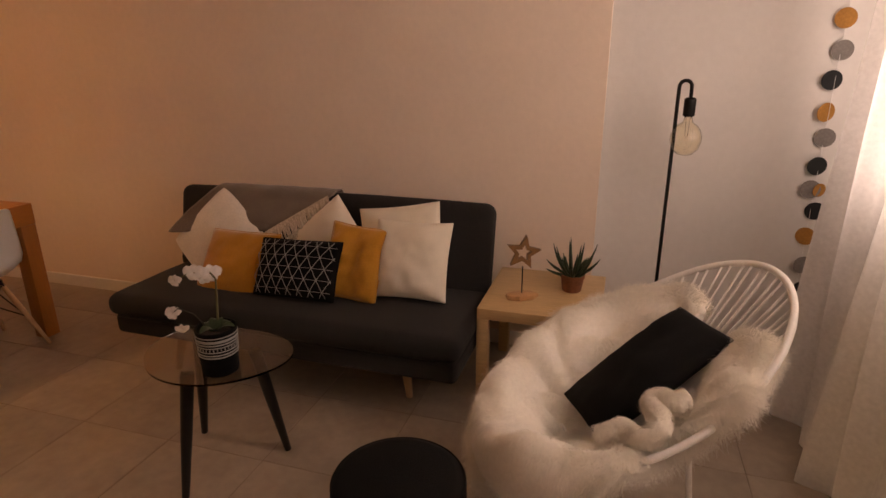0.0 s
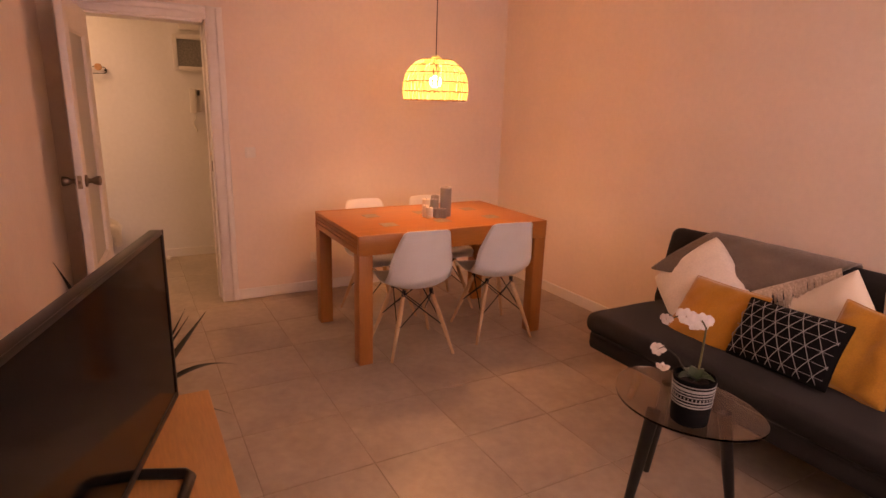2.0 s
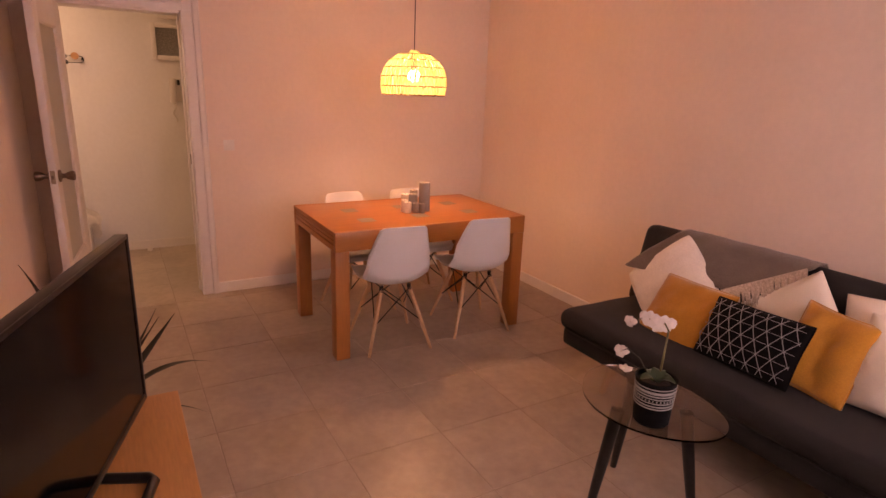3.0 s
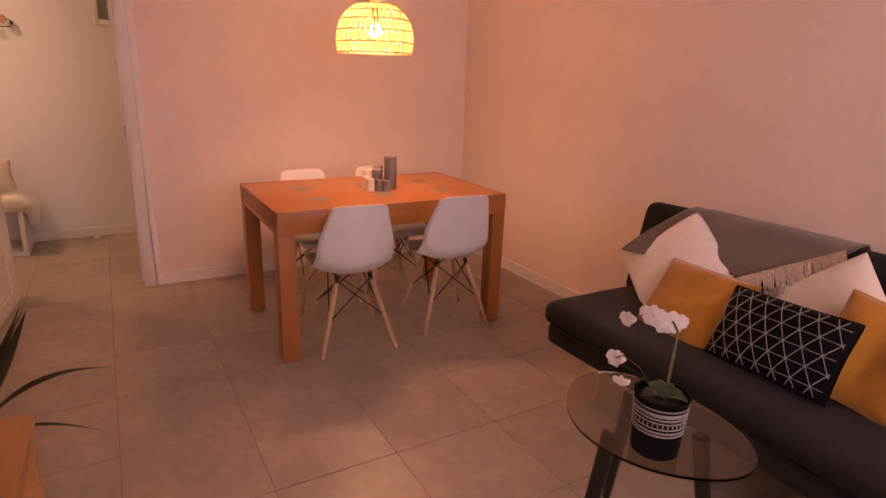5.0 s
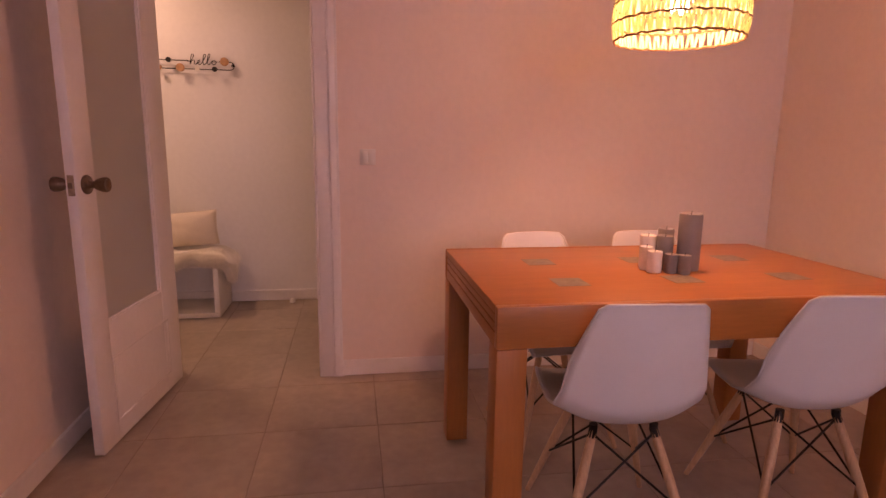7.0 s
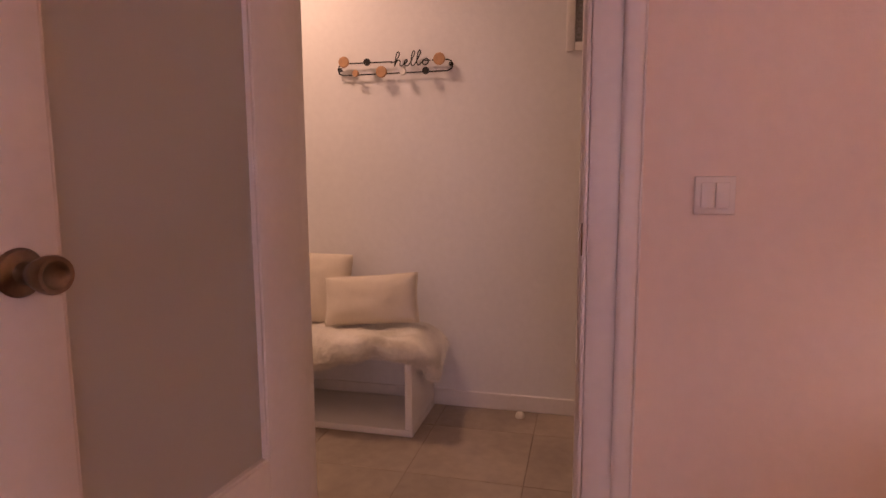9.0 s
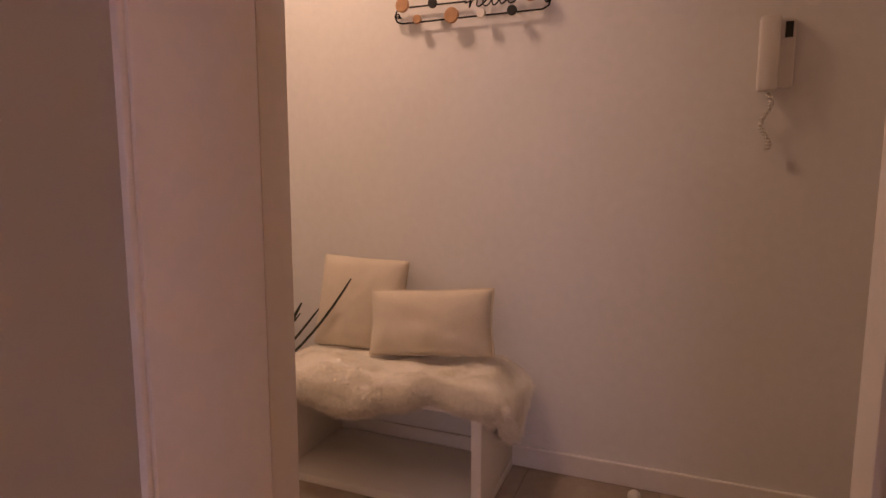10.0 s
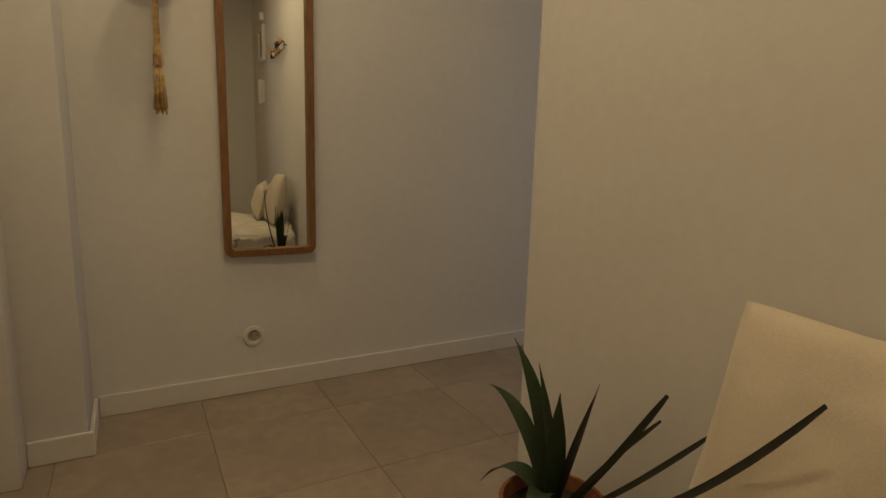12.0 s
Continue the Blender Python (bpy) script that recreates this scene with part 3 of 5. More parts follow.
def shell_chair(m, label):
    c = thing("dining_chair", m, label, "chair", "chairs round the table")
    bm = sheet(lambda u, v: shell_point(u, v), 20, 44)
    bmesh.ops.smooth_vert(bm, verts=bm.verts, factor=0.5, use_axis_x=True, use_axis_z=True)
    bmesh.ops.smooth_vert(bm, verts=bm.verts, factor=0.5, use_axis_x=True, use_axis_z=True)
    thicken(part("shell", bm, PLASTIC, c, "white moulded plastic shell", 179), 0.006)
    edge = [shell_point(0, j / 44) for j in range(45)] + [shell_point(i / 20, 1) for i in range(1, 20)] + [shell_point(1, 1 - j / 44) for j in range(45)] + [shell_point(1 - i / 20, 0) for i in range(1, 20)]
    part("rim", tube(edge, 0.0045, 6, closed=True), PLASTIC, c, smooth=179)
    feet = {}
    for sx in (1, -1):
        for sy in (1, -1):
            a = Vector((sx * 0.092 - 0.0, sy * 0.086, 0.378))
            e = Vector((sx * 0.205 - 0.0, sy * 0.195, 0.0))
            feet[sx, sy] = (a, e)
            part("leg", tube([a, a.lerp(e, 0.35), e], [0.0115, 0.0145, 0.0085], 12), BEECH, c, "beech dowel leg")
            part("bracket", tube([a + Vector((0, 0, 0.015)), a, a.lerp(e, 0.06)], 0.0125, 8), WIRE, c, "black steel bracket")
    pairs = [((1, 1), (1, -1)), ((1, -1), (-1, -1)), ((-1, -1), (-1, 1)), ((-1, 1), (1, 1))]
    for p, q in pairs:
        for i, j in ((p, q), (q, p)):
            part("strut", tube([feet[i][0].lerp(feet[i][1], 0.03), feet[j][0].lerp(feet[j][1], 0.55)], 0.0035, 6), WIRE, c, "black wire strut")
    return c


ch = shell_chair(pose(1.293, -1.482, 0, 0, 0, 174.5), "white plastic shell chair with beech legs, tucked under the table")
copy_thing(ch, pose(1.284, -0.893, 0, 0, 0, 173.5))
copy_thing(ch, pose(0.665, -1.446, 0, 0, 0, 4))
copy_thing(ch, pose(0.665, -0.968, 0, 0, 0, -3))


# ---- candles ----
def candle(x, y, r, h, mat, label):
    c = thing("candle", pose(x, y, TZ + 0.001), label, "candle", "pillar candles")
    part("wax", lathe([(0, 0), (r * 0.97, 0), (r, 0.003), (r, h - 0.004), (r * 0.95, h), (r * 0.6, h - 0.003), (0, h - 0.005)], 28), mat, c)
    part("wick", tube([(0, 0, h - 0.006), (0.001, 0, h + 0.003), (0.003, 0, h + 0.008)], 0.001, 5), SLOT, c)


candle(1.080, -1.148, 0.036, 0.184, CANDLE_G, "tall grey pillar candle on the table")
candle(1.062, -1.222, 0.027, 0.110, CANDLE_G, "medium grey pillar candle on the table")
candle(1.010, -1.190, 0.026, 0.125, CANDLE_G, "medium grey pillar candle behind the others")
candle(1.120, -1.230, 0.021, 0.060, CANDLE_G, "short grey candle on the table")
candle(1.140, -1.196, 0.020, 0.060, CANDLE_G, "short grey candle beside the tall one")
candle(1.020, -1.258, 0.026, 0.105, CANDLE_W, "tall ivory pillar candle on the table")
candle(1.062, -1.284, 0.021, 0.075, CANDLE_W, "short ivory candle on the table")
candle(1.106, -1.279, 0.023, 0.068, CANDLE_W, "short ivory candle in front on the table")


# ---- pendant lamp ----
px, py = PENDANT
p = thing("pendant_lamp", pose(px, py, 1.478), "lit dome pendant lamp of woven pale cane", "pendant lamp")
R = 0.201


def dome(z):
    """Radius of the shade at a height above its rim."""
    return R * (0.955 + 0.045 * math.sin(min(z / 0.07, 1) * 1.5708)) if z < 0.07 else R * max(0.0, 1 - ((z - 0.07) / 0.192) ** 2.25) ** 0.5


levels = [0.004, 0.055, 0.112, 0.165, 0.208, 0.242]
rng = random.Random(4)
for a, c, n in zip(levels, levels[1:], (92, 92, 86, 72, 48)):
    wid = 6.28318 / n * 0.36
    strands = []
    for i in range(n):
        if i < 2:
            bm = bmesh.new()
            g = []
            for k in range(5):
                z = a + (c - a) * k / 4
                h = (0.034 if i else -0.034) * (k / 4 - 0.5)
                w3 = wid * (0.75 + 0.35 * math.sin(3.14159 * k / 4))
                off = 0.0016 * i
                g.append([bm.verts.new(((dome(z) + d + off) * math.cos(h + q * w3), (dome(z) + d + off) * math.sin(h + q * w3), z)) for d, q in ((0.0007, -1), (0.0007, 1), (-0.0007, 1), (-0.0007, -1))])
            for q, w2 in zip(g, g[1:]):
                for k in range(4):
                    bm.faces.new((q[k], q[(k + 1) % 4], w2[(k + 1) % 4], w2[k]))
            ob = part("cane_strand", bm, CANE, p, smooth=60)
            strands.append(ob)
        else:
            ob = new("cane_strand", strands[i % 2].data)
            ob.parent = p
        ob.matrix_local = pose(0, 0, 0, rng.uniform(-1.2, 1.2), rng.uniform(-1.2, 1.2), 360 * (i + rng.uniform(-0.22, 0.22)) / n)
for z in levels:
    r = dome(z)
    ring = [(r * math.cos(6.28318 * k / 64), r * math.sin(6.28318 * k / 64), z + 0.0025 * math.sin(k * 2.4)) for k in range(64)]
    part("ring", tube(ring, 0.0036, 6, closed=True), CANEBAND, p, "brown cane ring")
part("cap", lathe([(0, 0.268), (0.022, 0.268), (0.026, 0.258), (0.040, 0.246), (0.038, 0.242), (0, 0.244)], 24), CANE, p)
part("lamp_holder", lathe([(0, 0.255), (0.019, 0.255), (0.019, 0.165), (0.014, 0.152), (0, 0.150)], 20), DARKP, p)
b = part("bulb", lathe([(0.012, 0.149), (0.024, 0.143), (0.033, 0.130), (0.036, 0.114), (0.033, 0.098), (0.022, 0.084), (0, 0.078)], 24), FILAMENT, p, "lit warm bulb", 179)
b.visible_shadow = False
part("cord", tube([(0, 0, 0.266), (0, 0, 0.6), (0, 0, CEIL_Z - 1.478 - 0.022)], 0.003, 8), WIRE, p)
part("ceiling_rose", lathe([(0, CEIL_Z - 1.478), (0.045, CEIL_Z - 1.478), (0.045, CEIL_Z - 1.49), (0.012, CEIL_Z - 1.503), (0, CEIL_Z - 1.503)], 24), TRIM, p)


# ---- sofa ----
def tilted(x, y, z, lean, spin=0, turn=0):
    return pose(x, y, z, 0, 0, turn) @ pose(0, 0, 0, lean) @ pose(0, 0, 0, 0, spin)


def soft_box(x0, x1, y0, y1, z0, z1, bevel, seed=0, cuts=14, puff=0.012):
    """An upholstered block: rounded edges, a slight crown and shallow dents."""
    bm = box(x0, x1, y0, y1, z0, z1, bevel, 4)
    bmesh.ops.subdivide_edges(bm, edges=[e for e in bm.edges if e.calc_length() > 0.15], cuts=cuts, use_grid_fill=True)
    for v in bm.verts:
        n = noise.noise(Vector((v.co.x * 3 + seed, v.co.y * 5, v.co.z * 4))) * puff
        fx = max(0.0, 1 - ((v.co.x - (x0 + x1) / 2) / ((x1 - x0) / 2)) ** 2)
        fy = max(0.0, 1 - ((v.co.y - (y0 + y1) / 2) / ((y1 - y0) / 2)) ** 2)
        if v.co.z > z1 - 0.01:
            v.co.z += puff * (fx * fy) ** 0.5 + n * 0.5
        v.co.y += n * 0.35
    return bm


s = thing("sofa_bed", pose(0, 0, 0), "charcoal grey fabric sofa bed with oak peg legs", "sofa")
part("seat", soft_box(2.148, 3.880, -0.890, -0.300, 0.318, 0.425, 0.046, 1), SOFA, s, "charcoal seat cushion", 60)
part("seat_base", soft_box(2.172, 3.868, -0.872, -0.305, 0.226, 0.330, 0.030, 5, puff=0.006), SOFA, s, "charcoal upholstered seat base", 60)
part("seat_piping", tube([(2.176, -0.32, 0.322), (2.176, -0.84, 0.322), (2.205, -0.874, 0.322), (3.84, -0.874, 0.322), (3.866, -0.84, 0.322), (3.866, -0.32, 0.322)], 0.005, 6), SOFA, s, smooth=60)
part("base", soft_box(2.45, 3.78, -0.66, -0.300, 0.170, 0.240, 0.016, 2, puff=0.004), SOFA, s, smooth=60)
bm = soft_box(2.105, 3.870, -0.07, 0.07, 0.0, 0.465, 0.050, 3, puff=0.008)
part("backrest", bm, SOFA, s, "charcoal backrest", 60, pose(0, -0.285, 0.362, -13, 0, 0))
for x, y, dx, dy in ((2.42, -0.70, -0.03, -0.05), (3.585, -0.70, 0.0, 0.05), (2.42, -0.36, -0.03, 0.03), (3.585, -0.36, 0.02, 0.03)):
    part("leg", tube([(x, y, 0.235), (x + dx, y + dy, 0.0)], [0.026, 0.015], 16), BEECH, s, "tapered oak peg leg")

cushion("cream plush cushion standing on its corner on the sofa", 0.41, 0.41, 0.11, tilted(2.475, -0.430, 0.592, -24, 40), PLUSH, 1, pinch=0.0, soften=0.06, crease=0.008)
cushion("mustard velvet cushion leaning on the sofa", 0.395, 0.345, 0.12, tilted(2.676, -0.575, 0.528, -37, -0.7, -2.3), MUSTARD, 2, MUSTARD, pinch=0.04, crease=0.018)
cushion("cream cotton cushion standing on its corner on the sofa", 0.39, 0.40, 0.12, tilted(3.091, -0.395, 0.583, -14, -40.6, -5), WHITEC, 4, pinch=0.04)
cushion("mustard velvet cushion with a folded edge on the sofa", 0.285, 0.355, 0.12, tilted(3.293, -0.555, 0.592, -29, 5.8, 3.8), MUSTARD, 5, MUSTARD, pinch=0.075, crease=0.034)
cushion("cream cotton cushion against the backrest", 0.41, 0.40, 0.12, tilted(3.457, -0.370, 0.627, -16, -8.7, 1), WHITEC, 6, pinch=0.06, soften=0.02, crease=0.020)
cushion("cream cotton cushion on the sofa seat", 0.37, 0.365, 0.145, tilted(3.548, -0.495, 0.607, -24, -1.5, -1.7), WHITEC, 7, pinch=0.065, soften=0.015, crease=0.026)
# black cushion with a white triangle print
W, H, TH = 0.440, 0.272, 0.12
tc = cushion("black cushion with a white triangle print on the sofa", W, H, TH, tilted(3.050, -0.645, 0.566, -28.5, -3.4, -6.3), BLACKC, 3, BLACKC, pinch=0.05)


def face(x, z, w, h, t, pinch=0.05):
    """Depth of the cushion's front at a place on it."""
    u, v = max(-1, min(1, x / (w / 2))), max(-1, min(1, z / (h / 2)))
    return -(0.004 + max(0.0, (1 - abs(u) ** 2.2) * (1 - abs(v) ** 2.2)) ** 0.52 * (t / 2 + 0.002)) - 0.004


def clipped(a, b, w, h):
    lo, hi = 0.0, 1.0
    for p, d, lim in ((a[0], b[0] - a[0], w), (a[1], b[1] - a[1], h)):
        if abs(d) < 1e-9:
            if abs(p) > lim:
                return None
            continue
        t0, t1 = sorted(((-lim - p) / d, (lim - p) / d))
        lo, hi = max(lo, t0), min(hi, t1)
    return (lo, hi) if hi > lo else None


cell = 0.058
for ang in (0, 60, -60):
    dx, dz = math.cos(radians(ang)), math.sin(radians(ang))
    for k in range(-9, 10):
        o = k * cell * 0.866
        a, e = (-dz * o - dx, dx * o - dz), (-dz * o + dx, dx * o + dz)
        c = clipped(a, e, W * 0.47, H * 0.46)
        if not c:
            continue
        pts = []
        for i in range(15):
            f = c[0] + (c[1] - c[0]) * i / 14
            x, z = a[0] + (e[0] - a[0]) * f, a[1] + (e[1] - a[1]) * f
            pts.append((x, face(x, z, W, H, TH), z))
        part("printed_line", tube(pts, 0.0010 if ang == 0 else 0.0016, 4), LINE, tc, smooth=179)

# throw with fringe
th = thing("throw_blanket", pose(0, 0, 0), "grey-brown wool throw with a fringe, draped over the sofa's back", "blanket")
A, B, C, D = Vector((2.195, -0.475, 0.625)), Vector((2.335, -0.258, 0.818)), Vector((3.045, -0.262, 0.824)), Vector((2.765, -0.405, 0.655))


def throw(u, v):
    if v < 0.72:
        f = v / 0.72
        p = (A.lerp(D, u)).lerp(B.lerp(C, u), f)
        p.y -= 0.05 * math.sin(3.14159 * f) * 0.5 + 0.006 * math.sin(u * 21 + 2 * f) * (1 - f)
    else:
        f = (v - 0.72) / 0.28
        p = B.lerp(C, u) + Vector((0, 0.10 * f + 0.07 * min(1, f * 2), 0.012 * math.sin(3.14159 * min(1, f * 1.6)) - 0.13 * max(0, f - 0.45)))
    p.z += 0.004 * noise.noise(Vector((u * 9, v * 7, 1)))
    return p


thicken(part("cloth", sheet(throw, 36, 26), THROW, th, smooth=179), 0.008)
rng = random.Random(9)
for i in range(104):
    p = C.lerp(D, i / 103) + Vector((-0.012, -0.032, 0.004))
    q = p + Vector((rng.uniform(0.02, 0.055), rng.uniform(-0.03, -0.01), -rng.uniform(0.085, 0.120)))
    part("fringe_strand", tube([p, p.lerp(q, 0.5) + Vector((rng.uniform(-0.006, 0.006), -0.006, 0.003)), q], [0.0045, 0.004, 0.0025], 6), FRINGE, th, smooth=179)


# ---- glass coffee table with orchid ----
GZ = 0.450
g = thing("coffee_table", pose(3.062, -1.245, 0), "small rounded glass coffee table on three black wooden legs", "coffee table")


def egg(a, r=0.240):
    return r * (1 + 0.045 * math.cos(3 * (a + 1.5708)))


bm = bmesh.new()
ring = [(egg(6.28318 * k / 72) * math.cos(6.28318 * k / 72) * 1.16, egg(6.28318 * k / 72) * math.sin(6.28318 * k / 72) * 0.88) for k in range(72)]
top = [bm.verts.new((x, y, GZ)) for x, y in ring]
bot = [bm.verts.new((x, y, GZ - 0.008)) for x, y in ring]
bm.faces.new(top), bm.faces.new(bot[::-1])
for k in range(72):
    bm.faces.new((bot[k], bot[(k + 1) % 72], top[(k + 1) % 72], top[k]))
es = [e for e in bm.edges if len(e.link_faces) == 2 and abs(e.verts[0].co.z - e.verts[1].co.z) < 1e-5]
bmesh.ops.bevel(bm, geom=es, offset=0.0025, segments=2, profile=0.5, affect="EDGES")
gt = part("tabletop", bm, GLASS, g, "clear glass top")
gt.visible_shadow = False
for fx, fy in ((-0.010, -0.238), (-0.200, 0.098), (0.193, 0.100)):
    f = Vector((fx, fy, 0))
    a = Vector((fx * 0.62, fy * 0.62, GZ - 0.0085))
    part("leg", tube([a, a.lerp(f, 0.5), f], [0.024, 0.020, 0.013], 18), BLACKW, g, "tapered black leg")
    part("metal_disc", lathe([(0, 0.0005), (0.008, 0.0005), (0.0085, 0.0015), (0.006, 0.003), (0, 0.003)], 20), KNOB, g, m=pose(a.x, a.y, GZ))

o = thing("orchid", pose(3.160, -1.345, GZ + 0.0005), "white orchid in a black and white patterned pot", "plant")
pot = part("pot", lathe([(0, 0), (0.056, 0), (0.060, 0.004), (0.068, 0.135), (0.070, 0.140), (0.064, 0.140), (0.061, 0.125), (0, 0.122)], 40), BLACKC, o, "black pot with white bands", m=Matrix.Diagonal((1, 1, 1.17, 1)))
for z0, z1 in ((0.062, 0.066), (0.070, 0.074), (0.080, 0.083), (0.094, 0.097), (0.102, 0.106), (0.110, 0.118), (0.124, 0.127)):
    r0, r1 = 0.0601 + 0.0083 * z0 / 0.135, 0.0601 + 0.0083 * z1 / 0.135
    part("white_band", lathe([(r0, z0), (r0 + 0.0012, z0), (r1 + 0.0012, z1), (r1, z1)], 40), LINE, pot)
for k in range(34):
    a = 6.28318 * k / 34
    part("white_mark", box(-0.0016, 0.0016, -0.0008, 0.0008, 0.0, 0.006, m=pose(0.0660 * math.cos(a), 0.0660 * math.sin(a), 0.0855, 0, 0, math.degrees(a) + 90)), LINE, pot)
part("soil", lathe([(0, 0.128), (0.03, 0.127), (0.062, 0.122)], 24), SOIL, o, m=pose(0, 0, 0.021))
for k, (dx, dy, dz) in enumerate(((0.056, 0.03, 0.02), (-0.06, 0.025, 0.022), (-0.022, -0.055, 0.02), (0.015, 0.06, 0.02), (-0.02, 0.04, 0.03))):
    part("leaf", blade(curve_points((0, 0, 0.125), (dx * 0.4, dy * 0.4, 0.125 + dz * 1.9), (dx, dy, 0.12 + dz), 10), 0.021, fold=0.3, widths=lambda t: max(0.0, 1.15 * math.sin(3.14159 * min(1, 0.12 + 0.9 * t))) ** 0.7), ALOE, o, smooth=179, m=pose(0, 0, 0.016))
stem = [(0.0, 0.01, 0.125), (-0.012, 0.035, 0.22), (-0.035, 0.072, 0.305), (-0.070, 0.078, 0.335), (-0.115, 0.05, 0.33), (-0.14, 0.005, 0.31)]
part("stem", tube(stem, [0.0042, 0.0038, 0.0034, 0.003, 0.0025, 0.002], 8), STEM, o, smooth=179)
part("stem", tube([(-0.005, 0.0, 0.125), (-0.055, -0.03, 0.215), (-0.092, -0.055, 0.240), (-0.114, -0.058, 0.222)], [0.0026, 0.0022, 0.0018, 0.0014], 8), LEAF2, o, smooth=179)


def flower(parent, at, turn, size):
    f = part("flower", lathe([(0, 0.004), (size * 0.12, 0.001), (size * 0.1, -0.003), (0, -0.004)], 10), FRINGE, parent, "white orchid bloom", m=pose(*at, *turn))
    for k in range(5):
        a = 72 * k + 90
        big = 1.25 if k in (1, 4) else 0.95
        pts = [(0.0, 0, 0), (size * 0.25 * big, 0, 0.002), (size * 0.52 * big, 0, 0.003), (size * 0.55 * big * 1.3, 0, -0.002)]
        part("petal", blade(pts, size * 0.36 * big, fold=0.12, twist=0.0, widths=lambda t: max(0.12, math.sin(3.14159 * (0.1 + 0.82 * t)))), PETAL, f, smooth=179, m=pose(0, 0, 0.002, 0, 0, a))


for at, turn, size in (((-0.058, 0.075, 0.320), (75, 0, 40), 0.052), ((-0.100, 0.050, 0.328), (80, 0, 20), 0.050), ((-0.080, 0.070, 0.308), (70, 0, 55), 0.044), ((-0.143, 0.005, 0.310), (75, 0, 5), 0.034), ((-0.112, -0.058, 0.222), (60, 0, 10), 0.038), ((-0.086, -0.056, 0.170), (105, 0, 30), 0.030)):
    flower(o, at, turn, size * 0.88)


# ---- side table and what stands on it ----
SZ = 0.458
st = thing("side_table", pose(3.882, -0.600, 0), "light birch veneer square side table beside the sofa", "side table")
part("tabletop", box(0, 0.515, 0, 0.55, SZ - 0.05, SZ, 0.003), BIRCH, st)
for x in (0, 0.465):
    for y in (0, 0.50):
        part("leg", box(x, x + 0.05, y, y + 0.05, 0, SZ - 0.0505, 0.003), BIRCH, st)

sd = thing("star_ornament", pose(4.047, -0.440, SZ), "wooden star on a thin rod and a wooden foot", "ornament")
bm = lathe([(0, 0), (0.052, 0), (0.057, 0.006), (0.055, 0.020), (0.045, 0.025), (0, 0.025)], 7)
part("foot", bm, CORK, sd, m=pose(0, 0, 0, 0, 0, 25) @ Matrix.Diagonal((1.35, 0.62, 1.1, 1)))
part("rod", tube([(0, 0, 0.024), (0, 0, 0.15)], 0.0025, 8), WIRE, sd)
bm = bmesh.new()
outer = [((0.034 if k % 2 else 0.075) * math.sin(0.6283 * k), (0.034 if k % 2 else 0.075) * math.cos(0.6283 * k)) for k in range(10)]
vo = [[bm.verts.new((x, y, z)) for x, z in outer] for y in (-0.009, 0.009)]
vi = [[bm.verts.new((x * 0.52, y, z * 0.52)) for x, z in outer] for y in (-0.009, 0.009)]
for k in range(10):
    j = (k + 1) % 10
    bm.faces.new((vo[0][k], vo[0][j], vi[0][j], vi[0][k]))
    bm.faces.new((vo[1][j], vo[1][k], vi[1][k], vi[1][j]))
    bm.faces.new((vo[0][j], vo[0][k], vo[1][k], vo[1][j]))
    bm.faces.new((vi[0][k], vi[0][j], vi[1][j], vi[1][k]))
part("star", bm, OAKF, sd, "brown wooden star", None, pose(0, 0, 0.215, 0, 9, 22) @ Matrix.Diagonal((1.05, 1.3, 1.05, 1)))

al = thing("aloe_plant", pose(4.252, -0.280, SZ) @ Matrix.Diagonal((0.86, 0.86, 0.92, 1)), "green aloe in a terracotta pot on the side table", "plant")
part("pot", lathe([(0, 0), (0.045, 0), (0.050, 0.004), (0.060, 0.070), (0.064, 0.072), (0.065, 0.090), (0.058, 0.090), (0.055, 0.075), (0, 0.072)], 32), TERRA, al, "terracotta pot")
part("soil", lathe([(0, 0.080), (0.03, 0.079), (0.057, 0.075)], 20), SOIL, al)
rng = random.Random(3)
for k in range(26):
    a, out, h = 6.28318 * k / 26 * 3 + rng.uniform(-0.3, 0.3), rng.uniform(0.04, 0.15), rng.uniform(0.08, 0.185)
    if out > 0.12:
        h *= 0.55
    e = (out * math.cos(a), out * math.sin(a), 0.075 + h)
    p = curve_points((0.012 * math.cos(a), 0.012 * math.sin(a), 0.072), (e[0] * 0.75, e[1] * 0.75, 0.085 + h * 0.3), e, 7)
    part("leaf", tube(p, [0.007, 0.008, 0.0085, 0.008, 0.006, 0.004, 0.001], 7), ALOE, al, smooth=179)


# ---- floor lamp ----
fp = thing("floor_lamp", pose(4.618, -0.20, 0), "thin black metal floor lamp with a large unlit amber globe bulb", "floor lamp")
part("base", lathe([(0, 0), (0.125, 0), (0.127, 0.004), (0.125, 0.016), (0.012, 0.020), (0, 0.020)], 40), WIRE, fp)
hook = [(0, 0, 0.02), (0, 0, 0.7), (0, 0, 1.355)]
hook += [(0.024 - 0.024 * math.cos(a), 0, 1.362 + 0.024 * math.sin(a)) for a in (0.3, 0.8, 1.3, 1.8, 2.3, 2.85)] + [(0.048, 0, 1.345), (0.048, 0, 1.315)]
part("pole", tube(hook, 0.0075, 12), WIRE, fp, smooth=179)
part("lamp_holder", lathe([(0, 0), (0.022, 0), (0.0235, 0.004), (0.0235, 0.068), (0.016, 0.074), (0, 0.074)], 24), WIRE, fp, m=pose(0.048, 0, 1.245))
part("bulb", lathe([(0.013, 0.060), (0.015, 0.045), (0.020, 0.030), (0.046, 0.012), (0.060, -0.018), (0.062, -0.045), (0.052, -0.078), (0.030, -0.100), (0, -0.107)], 36), BULB, fp, "amber glass globe bulb", 179, pose(0.048, 0, 1.19)).visible_shadow = False
